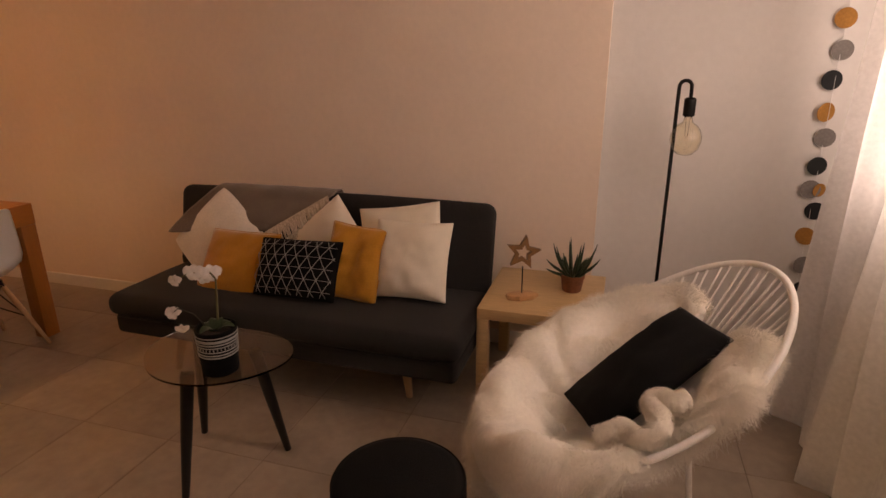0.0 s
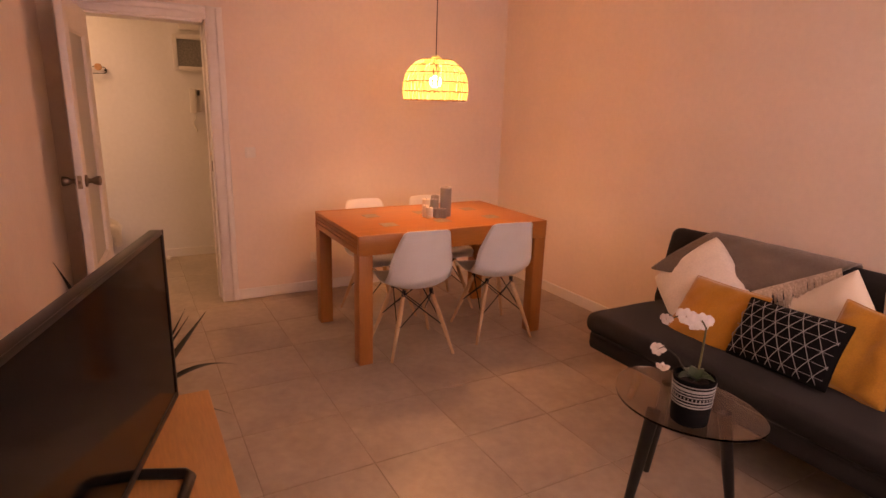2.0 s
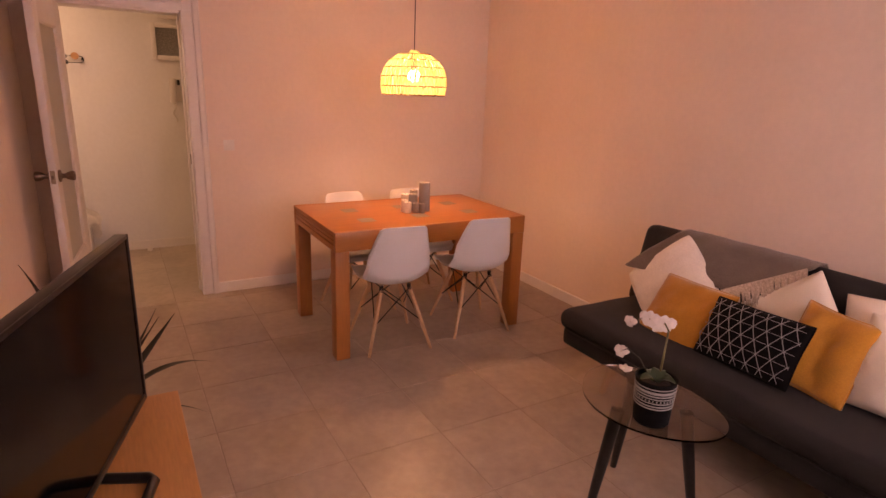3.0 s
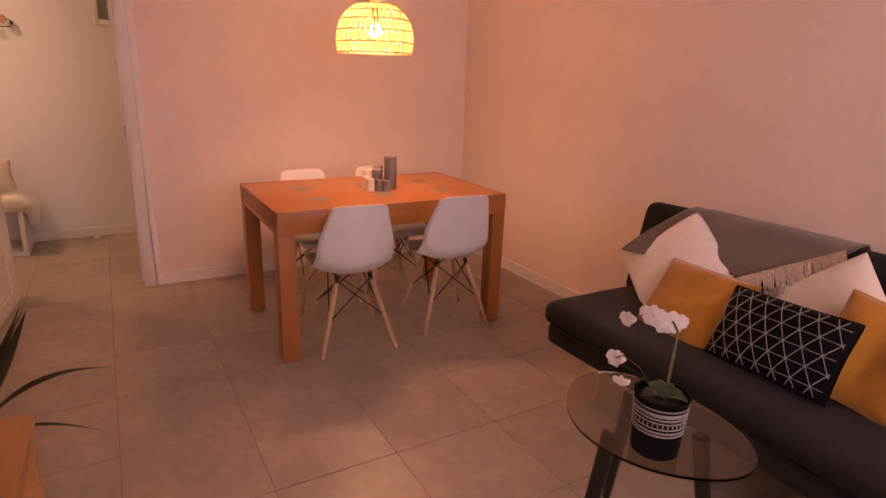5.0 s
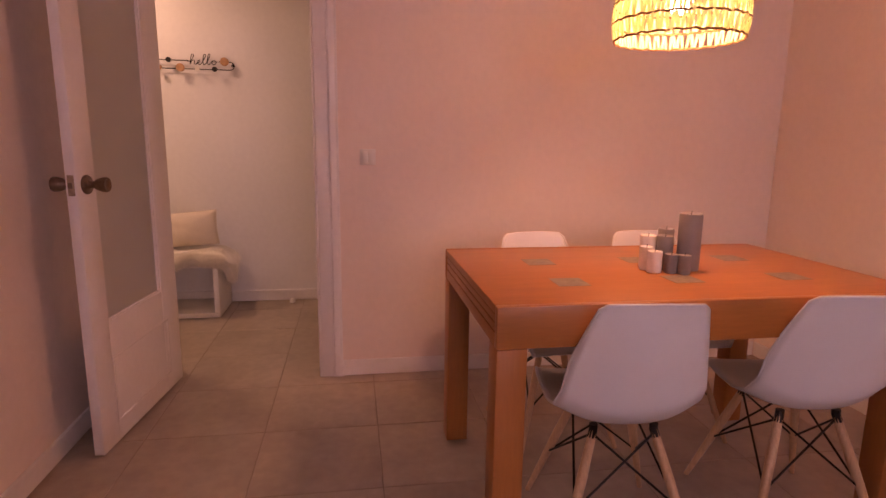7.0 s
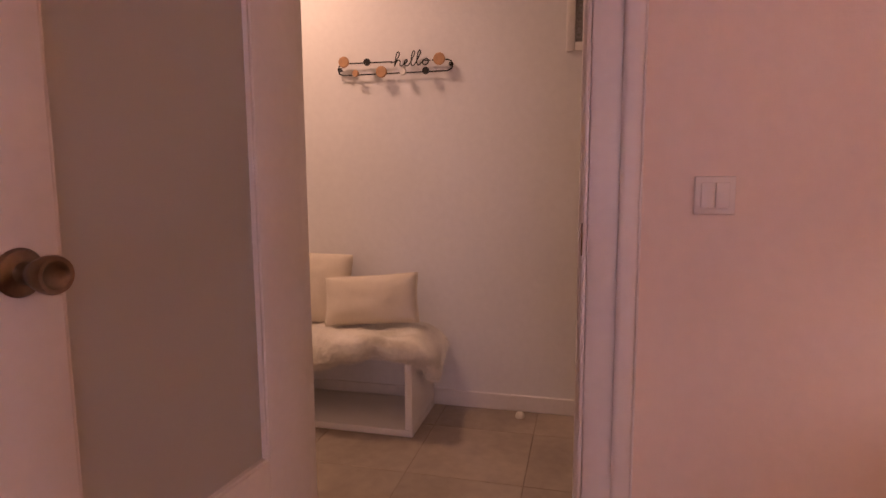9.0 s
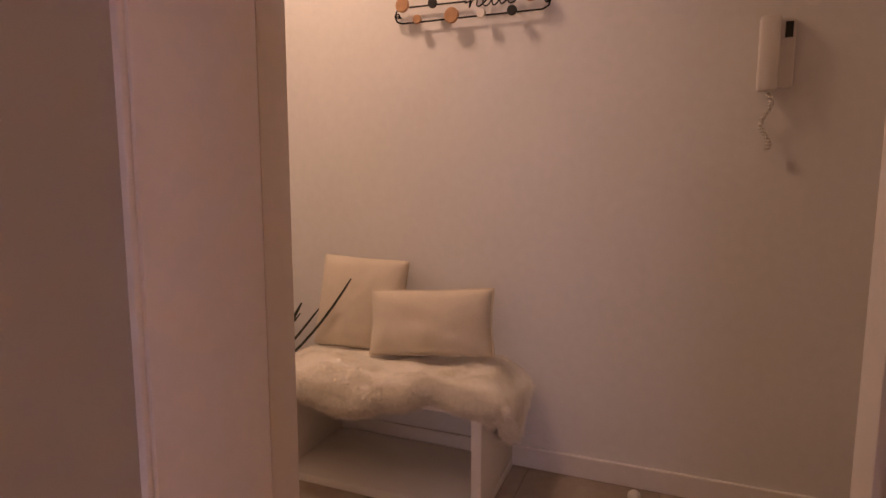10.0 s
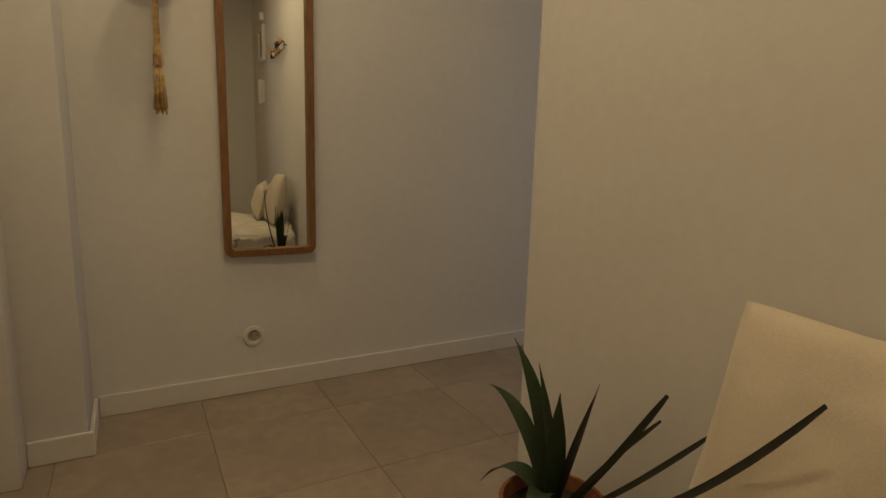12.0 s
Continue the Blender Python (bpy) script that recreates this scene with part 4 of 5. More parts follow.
thicken([c for c in fp.children if c.name.startswith("bulb")][0], 0.0014)
part("filament", tube([(0.040, 0, 1.24), (0.043, 0, 1.165), (0.048, 0, 1.155), (0.053, 0, 1.165), (0.056, 0, 1.24)], 0.0009, 5), BRASS, fp, smooth=179)


# ---- paper disc garland ----
ga = thing("paper_garland", pose(5.235, 0.046, 0), "hanging string of ochre, grey and black paper discs", "garland")
part("string", tube([(0.0, 0, 2.42), (0.0, -0.004, 1.4), (0.01, 0, 0.40)], 0.0012, 5), SHEER, ga)
for z, dx, mat, lab in ((1.855, 0, BLACKCARD, "black disc"), (1.74, 0, GREYC, "grey disc"), (1.623, -0.005, OCHRE, "ochre disc"), (1.501, 0.006, GREYC, "grey disc"), (1.383, -0.012, BLACKCARD, "black disc"), (1.253, -0.010, OCHRE, "ochre disc"), (1.148, 0.004, GREYC, "grey disc"),
                        (1.026, -0.004, BLACKCARD, "black disc"), (0.923, -0.012, GREYC, "grey disc"), (0.921, 0.022, OCHRE, "ochre disc"), (0.827, 0.022, BLACKCARD, "black disc"), (0.710, 0.004, OCHRE, "ochre disc"), (0.574, 0.014, GREYC, "grey disc"), (0.452, 0.03, BLACKCARD, "black disc")):
    r = 0.040 if mat != OCHRE or z != 0.921 else 0.030
    part("paper_disc", lathe([(0, 0.0007), (r, 0.0007), (r, -0.0007), (0, -0.0007)], 26), mat, ga, lab, m=pose(dx, -0.004 - 0.002 * random.random(), z, 90 + random.uniform(-5, 5), 0, random.uniform(-25, 25)))


# ---- curtain ----
def drape(u, v):
    y = -0.235 - 2.40 * u
    z = 2.42 - 2.405 * v
    fold = 0.048 * math.sin(u * 72 + 0.9 * math.sin(v * 2.4)) + 0.014 * math.sin(u * 171 + 1.6 * v)
    spread = 0.03 * math.sin(u * 30 + 4 * v)
    return Vector((5.235 + fold * (0.55 + 0.5 * v) + spread * v - 0.03 * v, y - 0.02 * math.sin(v * 5) * (1 - u), z))


cu = thing("curtain", pose(0, 0, 0), "sheer white floor-length curtain before the balcony door", "curtain")
part("cloth", sheet(drape, 260, 40), SHEER, cu, smooth=179)
part("rod", tube([(5.235, 0.03, 2.435), (5.235, -3.0, 2.435)], 0.011, 12), STEEL, cu)


# ---- cord armchair with sheepskin ----
FRONT, BACK = Vector((4.13, -1.35, 0.40)), Vector((4.865, -1.000, 0.865))
MID = (FRONT + BACK) / 2
AX = (BACK - FRONT) / 2
SIDE = Vector((AX.y, -AX.x, 0)).normalized() * 0.345
LOW = MID + Vector((-0.03, -0.02, -0.33))


def rim(a):
    """The steel ring; a = 0 at the top of the back, growing towards the camera's side."""
    p = MID + AX * math.cos(a) + SIDE * math.sin(a)
    return p + Vector((0, 0, 0.03 * math.cos(2 * a) - 0.02))


def basket(r, a):
    """The cord surface between the ring and the small hoop below."""
    q = LOW + (rim(a) - LOW) * r
    q.z -= 0.10 * r * (1 - r)
    return q


ac = thing("cord_armchair", pose(0, 0, 0), "white round cord armchair under a sheepskin", "armchair")
part("ring", tube([rim(6.28318 * k / 64) for k in range(64)], 0.0105, 12, closed=True), STEEL, ac, "white steel ring", 179)
part("hoop", tube([basket(0.16, 6.28318 * k / 28) for k in range(28)], 0.008, 8, closed=True), STEEL, ac, smooth=179)
for k in range(64):
    a = 6.28318 * k / 64
    part("cord", tube([basket(0.16 + 0.84 * f, a + 0.02 * (k % 2)) for f in (0, 0.3, 0.6, 0.85, 1.0)], 0.0036, 6), STEEL, ac, smooth=179)
fwd = Vector((FRONT.x - BACK.x, FRONT.y - BACK.y, 0)).normalized()
sid = Vector((fwd.y, -fwd.x, 0))
c0 = Vector((MID.x, MID.y, 0)) + fwd * 0.02
for i, j in ((1, 1), (1, -1), (-1, 1), (-1, -1)):
    foot = c0 + fwd * (0.24 if i > 0 else -0.15) + sid * 0.235 * j
    hip = c0 + fwd * (0.16 if i > 0 else -0.11) + sid * 0.20 * j
    hip.z = 0.36 if i > 0 else 0.42
    part("leg", tube([hip, foot + Vector((0, 0, 0.008))], 0.008, 10), STEEL, ac, "thin white steel leg")
for j in (1, -1):
    part("brace", tube([c0 + fwd * 0.185 + sid * 0.235 * j + Vector((0, 0, 0.235)), c0 - fwd * 0.13 + sid * 0.218 * j + Vector((0, 0, 0.235))], 0.007, 8), STEEL, ac)
part("brace", tube([c0 + fwd * 0.16 + sid * 0.22 + Vector((0, 0, 0.36)), c0 + fwd * 0.16 - sid * 0.22 + Vector((0, 0, 0.36))], 0.007, 8), STEEL, ac)


def fleece(u, v):
    """Sheepskin over the bowl, spilling over the front edge; u round, v outwards."""
    a = 0.50 + u * 5.40
    edge = 0.99 + 0.05 * math.sin(3 * a + 1) + 0.20 * max(0.0, -math.cos(a)) ** 1.5 - 0.12 * max(0.0, math.cos(a)) - 0.20 * math.exp(-((a - 1.72) / 0.28) ** 2) + 0.13 * math.exp(-((a - 1.30) / 0.14) ** 2)
    if a < 0.8:
        edge -= 0.5 * (0.8 - a)
    if a > 5.6:
        edge -= 0.5 * (a - 5.6)
    r = 0.10 + v * (edge - 0.10)
    if r <= 1.0:
        p = basket(r, a)
    else:
        p = rim(a)
        over = r - 1.0
        out = Vector((p.x - MID.x, p.y - MID.y, 0)).normalized()
        p = p + out * min(over, 0.06) * 0.7 + Vector((0, 0, -max(0.0, over - 0.04) * 1.2))
    k = min(1, 6 * v * (1.05 - v))
    d = noise.noise(p * 7 + Vector((3, 1, 0))) * 0.062 + noise.noise(p * 16) * 0.024
    return p + Vector((0, 0, 0.036 + d * k))


sk = thing("sheepskin", pose(0, 0, 0), "long-haired cream sheepskin draped over the cord armchair", "sheepskin")
bm = sheet(fleece, 80, 34)
thicken(part("hide", bm, FUR, sk, smooth=179), 0.055)
# the edge that curls back on itself by the ring
curl = [(4.42, -1.45, 0.52), (4.453, -1.455, 0.54), (4.477, -1.445, 0.552), (4.502, -1.475, 0.556), (4.528, -1.495, 0.565), (4.556, -1.488, 0.582), (4.568, -1.455, 0.598), (4.551, -1.415, 0.603), (4.545, -1.390, 0.606), (4.566, -1.380, 0.618), (4.601, -1.405, 0.628), (4.635, -1.39, 0.638)]
soft = []
for i in range(len(curl) - 1):
    c = [Vector(curl[max(0, min(len(curl) - 1, i + d))]) for d in (-1, 0, 1, 2)]
    for f in (0, 0.25, 0.5, 0.75):
        soft.append(0.5 * (2 * c[1] + (c[2] - c[0]) * f + (2 * c[0] - 5 * c[1] + 4 * c[2] - c[3]) * f * f + (3 * c[1] - c[0] - 3 * c[2] + c[3]) * f ** 3))
part("rolled_edge", tube([fleece(k / 70, 1.0) + Vector((0, 0, -0.014)) for k in range(71)], [0.026 + 0.010 * noise.noise(Vector((k * 0.35, 0, 4))) for k in range(71)], 12), FUR, sk, smooth=179)
part("curled_edge", tube(soft, [0.024 + 0.003 * noise.noise(Vector((k * 0.3, 1, 2))) for k in range(len(soft))], 14), FUR, sk, smooth=179)


def curl_at(rng):
    k = rng.randrange(1, len(soft) - 1)
    d = (soft[k + 1] - soft[k - 1]).normalized()
    s = d.cross(Vector((rng.gauss(0, 1), rng.gauss(0, 1), rng.gauss(0, 1)))).normalized()
    return soft[k] + d * rng.uniform(-0.006, 0.006) + s * 0.024, s


def fleece_at(rng):
    u, v = rng.random(), rng.random() ** 0.6
    p = fleece(u, v)
    n = (fleece(min(u + 0.01, 1), v) - p).cross(fleece(u, min(v + 0.02, 1.02)) - p)
    n = n.normalized() if n.length > 1e-9 else Vector((0, 0, 1))
    if n.dot(Vector((MID.x, MID.y, 1.6)) - p) < 0:
        n = -n
    return p + n * 0.012, n


tufts(fleece_at, 190000, 0.052, 0.0010, WOOL, "wool", sk, 5, flow_from=LOW, clump=0.045, gather=0.6)


def edge_at(rng):
    u, t = rng.uniform(0.01, 0.99), rng.uniform(0, 6.28318)
    d = (fleece(u + 0.008, 1.0) - fleece(u - 0.008, 1.0)).normalized()
    s = Matrix.Rotation(t, 3, d) @ d.orthogonal().normalized()
    return fleece(u, 1.0) + Vector((0, 0, -0.014)) + s * 0.024, s


tufts(edge_at, 60000, 0.055, 0.0007, WOOL, "wool", sk, 11, flow_from=LOW, gather=0.7)
tufts(curl_at, 16000, 0.016, 0.0008, WOOL, "wool", sk, 8, flow_from=LOW)

cushion("plain black cushion lying in the cord armchair", 0.475, 0.27, 0.10,
        Matrix.Translation((4.532, -1.165, 0.578)) @ Matrix(((0.715, 0.537, -0.449), (0.394, 0.22, 0.892), (0.578, -0.814, -0.054))).to_4x4(), BLACKC, 8, pinch=0.03)


# ---- pouf ----
po = thing("pouf", pose(3.925, -1.630, 0) @ Matrix.Diagonal((1, 1, 1.06, 1)), "round black upholstered pouf on the tiles", "pouf")
part("body", lathe([(0, 0), (0.165, 0), (0.178, 0.02), (0.183, 0.18), (0.181, 0.36), (0.172, 0.385), (0.15, 0.395), (0, 0.402)], 56), BLACKC, po, smooth=60)
part("piping", tube([(0.176 * math.cos(6.28318 * k / 48), 0.176 * math.sin(6.28318 * k / 48), 0.381) for k in range(48)], 0.004, 6, closed=True), BLACKC, po, smooth=179)


# ---- television on its low stand ----
sn = thing("tv_stand", pose(0, 0, 0), "low birch veneer television stand along the wall", "tv stand")
part("top", box(2.285, 3.72, -3.285, -2.755, 0.435, 0.468, 0.003), STANDW, sn)
for x0, x1 in ((2.290, 2.318), (2.985, 3.010), (3.687, 3.715)):
    part("side_panel", box(x0, x1, -3.28, -2.765, 0.02, 0.4345, 0.002), STANDW, sn)
part("shelf", box(2.3185, 3.6865, -3.28, -2.775, 0.055, 0.085, 0.002), STANDW, sn)
part("back_panel", box(2.3185, 3.6865, -3.284, -3.281, 0.0855, 0.4345), STANDW, sn)
for x in (2.30, 2.99, 3.695):
    part("foot", box(x, x + 0.02, -2.80, -2.775, 0, 0.0195), STANDW, sn)

tv = thing("television", pose(2.342, -2.858, 0, 0, 0, -17.45), "switched-off black flat television on the stand", "television")
part("case", box(0, 1.02, -0.035, 0, 0.495, 1.062, 0.006), CASE, tv)
part("rear_cover", box(0.12, 0.90, -0.075, -0.0355, 0.53, 0.90, 0.02), CASE, tv)
part("screen", box(0.014, 1.006, 0.0003, 0.0022, 0.517, 1.048), SCREEN, tv, "dark glossy screen")
for x0, x1, z0, z1 in ((0, 0.013, 0.495, 1.062), (1.007, 1.02, 0.495, 1.062), (0.013, 1.007, 1.049, 1.062), (0.013, 1.007, 0.495, 0.516)):
    part("bezel", box(x0, x1, 0.0004, 0.006, z0, z1, 0.0015), CASE, tv)
loop = [(0.400, -0.02, 0.482), (0.412, 0.115, 0.479), (0.430, 0.132, 0.479), (0.600, 0.132, 0.479), (0.618, 0.115, 0.479), (0.630, -0.02, 0.482), (0.618, -0.10, 0.479), (0.41, -0.10, 0.479)]
part("foot", tube(loop, 0.015, 8, closed=True), CASE, tv, "black loop foot", 60)
part("neck", box(0.44, 0.59, -0.032, -0.010, 0.470, 0.52, 0.004), CASE, tv)

# plant between the stand and the door
pl = thing("strap_leaf_plant", pose(1.80, -3.03, 0), "potted plant with long dark strap leaves beside the television stand", "plant")
part("pot", lathe([(0, 0), (0.075, 0), (0.08, 0.005), (0.10, 0.17), (0.105, 0.18), (0.094, 0.18), (0.088, 0.15), (0, 0.145)], 32), TERRA, pl, "terracotta pot")
part("soil", lathe([(0, 0.16), (0.05, 0.158), (0.09, 0.15)], 20), SOIL, pl)
for tip, mid, w in (((-0.128, 0.464, 0.256), (0.06, 0.22, 0.43), 0.016), ((0.081, 0.402, 0.122), (0.10, 0.22, 0.26), 0.008), ((0.432, 0.293, 0.738), (0.14, 0.16, 0.42), 0.021), ((0.163, 0.246, 0.668), (0.10, 0.14, 0.42), 0.019),
                    ((0.275, -0.146, 0.924), (0.16, -0.07, 0.70), 0.012), ((0.24, 0.25, 0.66), (0.08, 0.12, 0.40), 0.014), ((-0.20, 0.02, 0.60), (-0.06, 0.0, 0.55), 0.012), ((-0.05, -0.16, 0.62), (0.0, -0.06, 0.50), 0.011)):
    part("leaf", blade(curve_points((tip[0] * 0.05, tip[1] * 0.05, 0.155), mid, tip, 16), w * 1.2, fold=0.35, widths=lambda q: (0.75 + 0.5 * math.sin(3.14159 * q)) * (1 - q ** 3)), LEAF2, pl, smooth=179)


# ---- wall fittings in the living room ----
sw = thing("light_switch", pose(0.0005, -2.153, 1.087) @ Matrix.Diagonal((1, 0.86, 0.86, 1)), "ivory double rocker light switch on the dining wall", "light switch")
part("plate", box(0, 0.009, -0.043, 0.043, -0.043, 0.043, 0.003), SWITCHP, sw)
for y in (-0.0155, 0.0155):
    part("rocker", box(0.0092, 0.014, y - 0.0148, y + 0.0148, -0.029, 0.029, 0.002), SWITCHP, sw)
so = thing("wall_socket", pose(0.0005, -1.70, 0.27), "ivory wall socket low on the dining wall", "socket")
part("plate", box(0, 0.009, -0.041, 0.041, -0.041, 0.041, 0.003), SWITCHP, so)
part("insert", lathe([(0.027, 0.0), (0.027, 0.006), (0.023, 0.006), (0.020, -0.004), (0, -0.004)], 28), SWITCHP, so, m=pose(0.0092, 0, 0, 0, 90, 0))


# ---- hall ----
X = HALL_X
be = thing("bench", pose(0, 0, 0), "open white lacquered box bench against the hall wall", "bench")
BX0, BX1, BY0, BY1, BZ = -1.440, -1.060, -3.870, -3.105, 0.372
part("seat_board", box(BX0, BX1, BY0, BY1, BZ - 0.034, BZ, 0.004), WHITEW, be)
part("bottom_board", box(BX0, BX1, BY0, BY1, 0.0, 0.032, 0.004), WHITEW, be)
for y0, y1 in ((BY0, BY0 + 0.034), (BY1 - 0.034, BY1)):
    part("side_board", box(BX0, BX1, y0, y1, 0.0325, BZ - 0.0345, 0.004), WHITEW, be)


def rug(u, v):
    """Sheepskin over the bench: u along it, v from the wall to the front hem."""
    y = -3.885 + 0.825 * u
    hem = 0.046 + 0.030 * math.exp(-((u - 0.40) / 0.16) ** 2) - 0.046 * max(0.0, min(1.0, (u - 0.48) / 0.2)) + 0.010 * math.sin(u * 23)
    s = v * (0.36 + hem)
    x = -1.425 + min(s, 0.38) + 0.012 * math.sin(u * 13)
    z = BZ + 0.030 + 0.022 * noise.noise(Vector((u * 8, v * 4, 2))) + 0.004 * noise.noise(Vector((u * 21, v * 11, 5)))
    if s > 0.34:
        d = s - 0.34
        z -= 0.9 * max(0.0, d - 0.012)
        x = min(x, -1.045) + 0.012
    end = max(0.0, (u - 0.90) / 0.10)
    if end > 0:
        z -= end ** 1.3 * (0.05 + 0.13 * math.sin(3.14159 * min(1.0, v * 1.15)))
        y = min(y, -3.095) + 0.035 * end
    start = max(0.0, (0.05 - u) / 0.05)
    z -= start * 0.05
    return Vector((x, y, z))


rg = thing("bench_sheepskin", pose(0, 0, 0), "cream sheepskin laid over the white bench", "sheepskin")
thicken(part("hide", sheet(rug, 90, 40), FUR, rg, smooth=179), 0.050)
part("rolled_edge", tube([rug(k / 80, 1.0) + Vector((0.004, 0, 0.004)) for k in range(81)], [0.027 - 0.010 * min(1, max(0, k / 80 - 0.45) * 4) + 0.009 * noise.noise(Vector((k * 0.3, 0, 7))) for k in range(81)], 14), FUR, rg, smooth=179)
part("rolled_edge", tube([rug(1.0, k / 30) for k in range(31)], [0.030 + 0.008 * noise.noise(Vector((k * 0.4, 3, 7))) for k in range(31)], 14), FUR, rg, smooth=179)


def rug_at(rng):
    u, v = rng.random(), rng.random()
    p = rug(u, v)
    n = (rug(min(u + 0.01, 1), v) - p).cross(rug(u, min(v + 0.02, 1.02)) - p)
    n = n.normalized() if n.length > 1e-9 else Vector((0, 0, 1))
    if n.z < -0.2 or n.dot(Vector((0.5, 0.1, 0.6))) < 0:
        n = -n
    return p + n * 0.014, n


def hem_at(rng):
    u, a = rng.random(), rng.uniform(-2.2, 1.6)
    n = Vector((math.cos(a), rng.uniform(-0.4, 0.4), math.sin(a))).normalized()
    p = rug(u, 1.0) + Vector((0.004, 0, 0.004)) + n * 0.030
    if u > 0.97:
        p, n = rug(1.0, rng.random()) + n * 0.028, n
    return p, n


tufts(hem_at, 60000, 0.034, 0.0007, WOOL, "wool", rg, 9, droop=0.2)
tufts(rug_at, 160000, 0.040, 0.0010, WOOL, "wool", rg, 6, flow_from=Vector((-1.60, -3.5, 0.5)), clump=0.04, gather=0.45)
cushion("square cream cushion leaning on the hall wall", 0.37, 0.36, 0.12, tilted(-1.345, -3.685, 0.592, -14, 2, 92), HALLC, 11, pinch=0.05, soften=0.04, crease=0.016)
cushion("oblong cream cushion lying on the bench sheepskin", 0.46, 0.235, 0.13, tilted(-1.290, -3.372, 0.558, -16, -4, 96), HALLC, 12, HALLC, pinch=0.06, soften=0.03, crease=0.014)

# hello coat rack
ra = thing("coat_rack", pose(X + 0.022, 0, 0), "black wire coat rack with wooden knobs and the word hello", "coat rack")
b = tube([(0, -3.548, 1.681), (0, -3.300, 1.678)], 0.0032, 8)
part("wire", b, WIRE, ra)
part("wire", tube([(0, -3.105, 1.676), (0, -3.03, 1.675), (0, -3.012, 1.668), (0, -3.004, 1.652), (0, -3.010, 1.634), (0, -3.030, 1.624), (0, -3.30, 1.625), (0, -3.55, 1.626), (0, -3.570, 1.634), (0, -3.578, 1.653), (0, -3.570, 1.672), (0, -3.548, 1.681)], 0.0032, 8), WIRE, ra, smooth=179)
for y in (-3.566, -3.016):
    part("screw_eye", tube([(0, y + 0.007 * math.cos(6.28318 * k / 14), 1.653 + 0.008 * math.sin(6.28318 * k / 14)) for k in range(14)], 0.0022, 6, closed=True), WIRE, ra, smooth=179)
    part("spacer", tube([(-0.0215, y, 1.653), (0, y, 1.653)], 0.004, 8), WIRE, ra)
word = [(-0.10, 0.30), (0.10, 0.36), (0.30, 0.60), (0.44, 0.95), (0.38, 1.14), (0.26, 1.0), (0.18, 0.5), (0.12, 0.0), (0.22, 0.32), (0.38, 0.50), (0.48, 0.38), (0.46, 0.10), (0.58, 0.02), (0.74, 0.16), (0.92, 0.36), (0.90, 0.50), (0.78, 0.42), (0.74, 0.16), (0.86, 0.0), (1.04, 0.12), (1.24, 0.55), (1.40, 1.0), (1.34, 1.16), (1.22, 0.9), (1.16, 0.25), (1.24, 0.0), (1.40, 0.12), (1.60, 0.58), (1.76, 1.04), (1.70, 1.2), (1.58, 0.92), (1.52, 0.26), (1.60, 0.02), (1.78, 0.16), (1.94, 0.42), (1.88, 0.16), (1.98, 0.02), (2.16, 0.08), (2.24, 0.32), (2.12, 0.50), (1.98, 0.40), (2.10, 0.34), (2.42, 0.36)]
fine = []
for i in range(len(word) - 1):
    p0, p1, p2, p3 = (Vector(word[max(0, min(len(word) - 1, i + d))]) for d in (-1, 0, 1, 2))
    for f in (0, 0.25, 0.5, 0.75):
        fine.append(0.5 * (2 * p1 + (p2 - p0) * f + (2 * p0 - 5 * p1 + 4 * p2 - p3) * f * f + (3 * p1 - p0 - 3 * p2 + p3) * f ** 3))
part("hello_lettering", tube([(0.001, -3.298 + 0.079 * q.x, 1.655 + 0.058 * q.y) for q in fine], 0.0026, 6), WIRE, ra, "black wire word hello", 179)
for y, z, r, mat in ((-3.537, 1.684, 0.026, CORK), (-3.419, 1.678, 0.017, BLACKW), (-3.478, 1.629, 0.016, CORK), (-3.347, 1.630, 0.027, CORK), (-3.239, 1.626, 0.016, WHITEW), (-3.129, 1.625, 0.017, BLACKW), (-3.064, 1.675, 0.028, CORK)):
    part("knob", lathe([(0, 0.030), (r * 0.9, 0.030), (r, 0.026), (r, 0.020), (r * 0.8, 0.016), (0.006, 0.012), (0.006, 0.0), (0, 0.0)], 28), mat, ra, m=pose(0, y, z, 0, 90, 0))

# meter cabinet, door phone, small box, door stop
mc = thing("meter_cabinet", pose(X, 0, 0), "white framed meter cabinet with a grey ribbed panel", "cabinet")
for y0, y1, z0, z1 in ((-2.492, -2.455, 1.680, 1.980), (-2.225, -2.188, 1.680, 1.980), (-2.455, -2.225, 1.680, 1.717), (-2.455, -2.225, 1.943, 1.980)):
    part("frame", box(0.0005, 0.026, y0, y1, z0, z1, 0.004), TRIM, mc)
part("panel", box(0.0005, 0.010, -2.4545, -2.2255, 1.7175, 1.9425), GREYMESH, mc, "grey ribbed panel")
for k in range(22):
    y = -2.449 + 0.0102 * k
    part("rib", box(0.0103, 0.013, y, y + 0.005, 1.720, 1.940), GREYMESH, mc)
single("junction_box", box(X + 0.0005, X + 0.035, -2.43, -2.27, 2.02, 2.085, 0.004), TRIM, "small white junction box above the meter cabinet", "box")
ic = thing("door_phone", pose(X, 0, 0), "white wall door phone with a coiled cord", "intercom")
part("base", box(0.0005, 0.022, -2.372, -2.290, 1.330, 1.525, 0.005), SWITCHP, ic)
part("handset", box(0.0225, 0.058, -2.386, -2.332, 1.318, 1.530, 0.008), SWITCHP, ic, "white handset")
part("button_panel", box(0.0225, 0.026, -2.318, -2.298, 1.470, 1.515, 0.001), DARKP, ic)
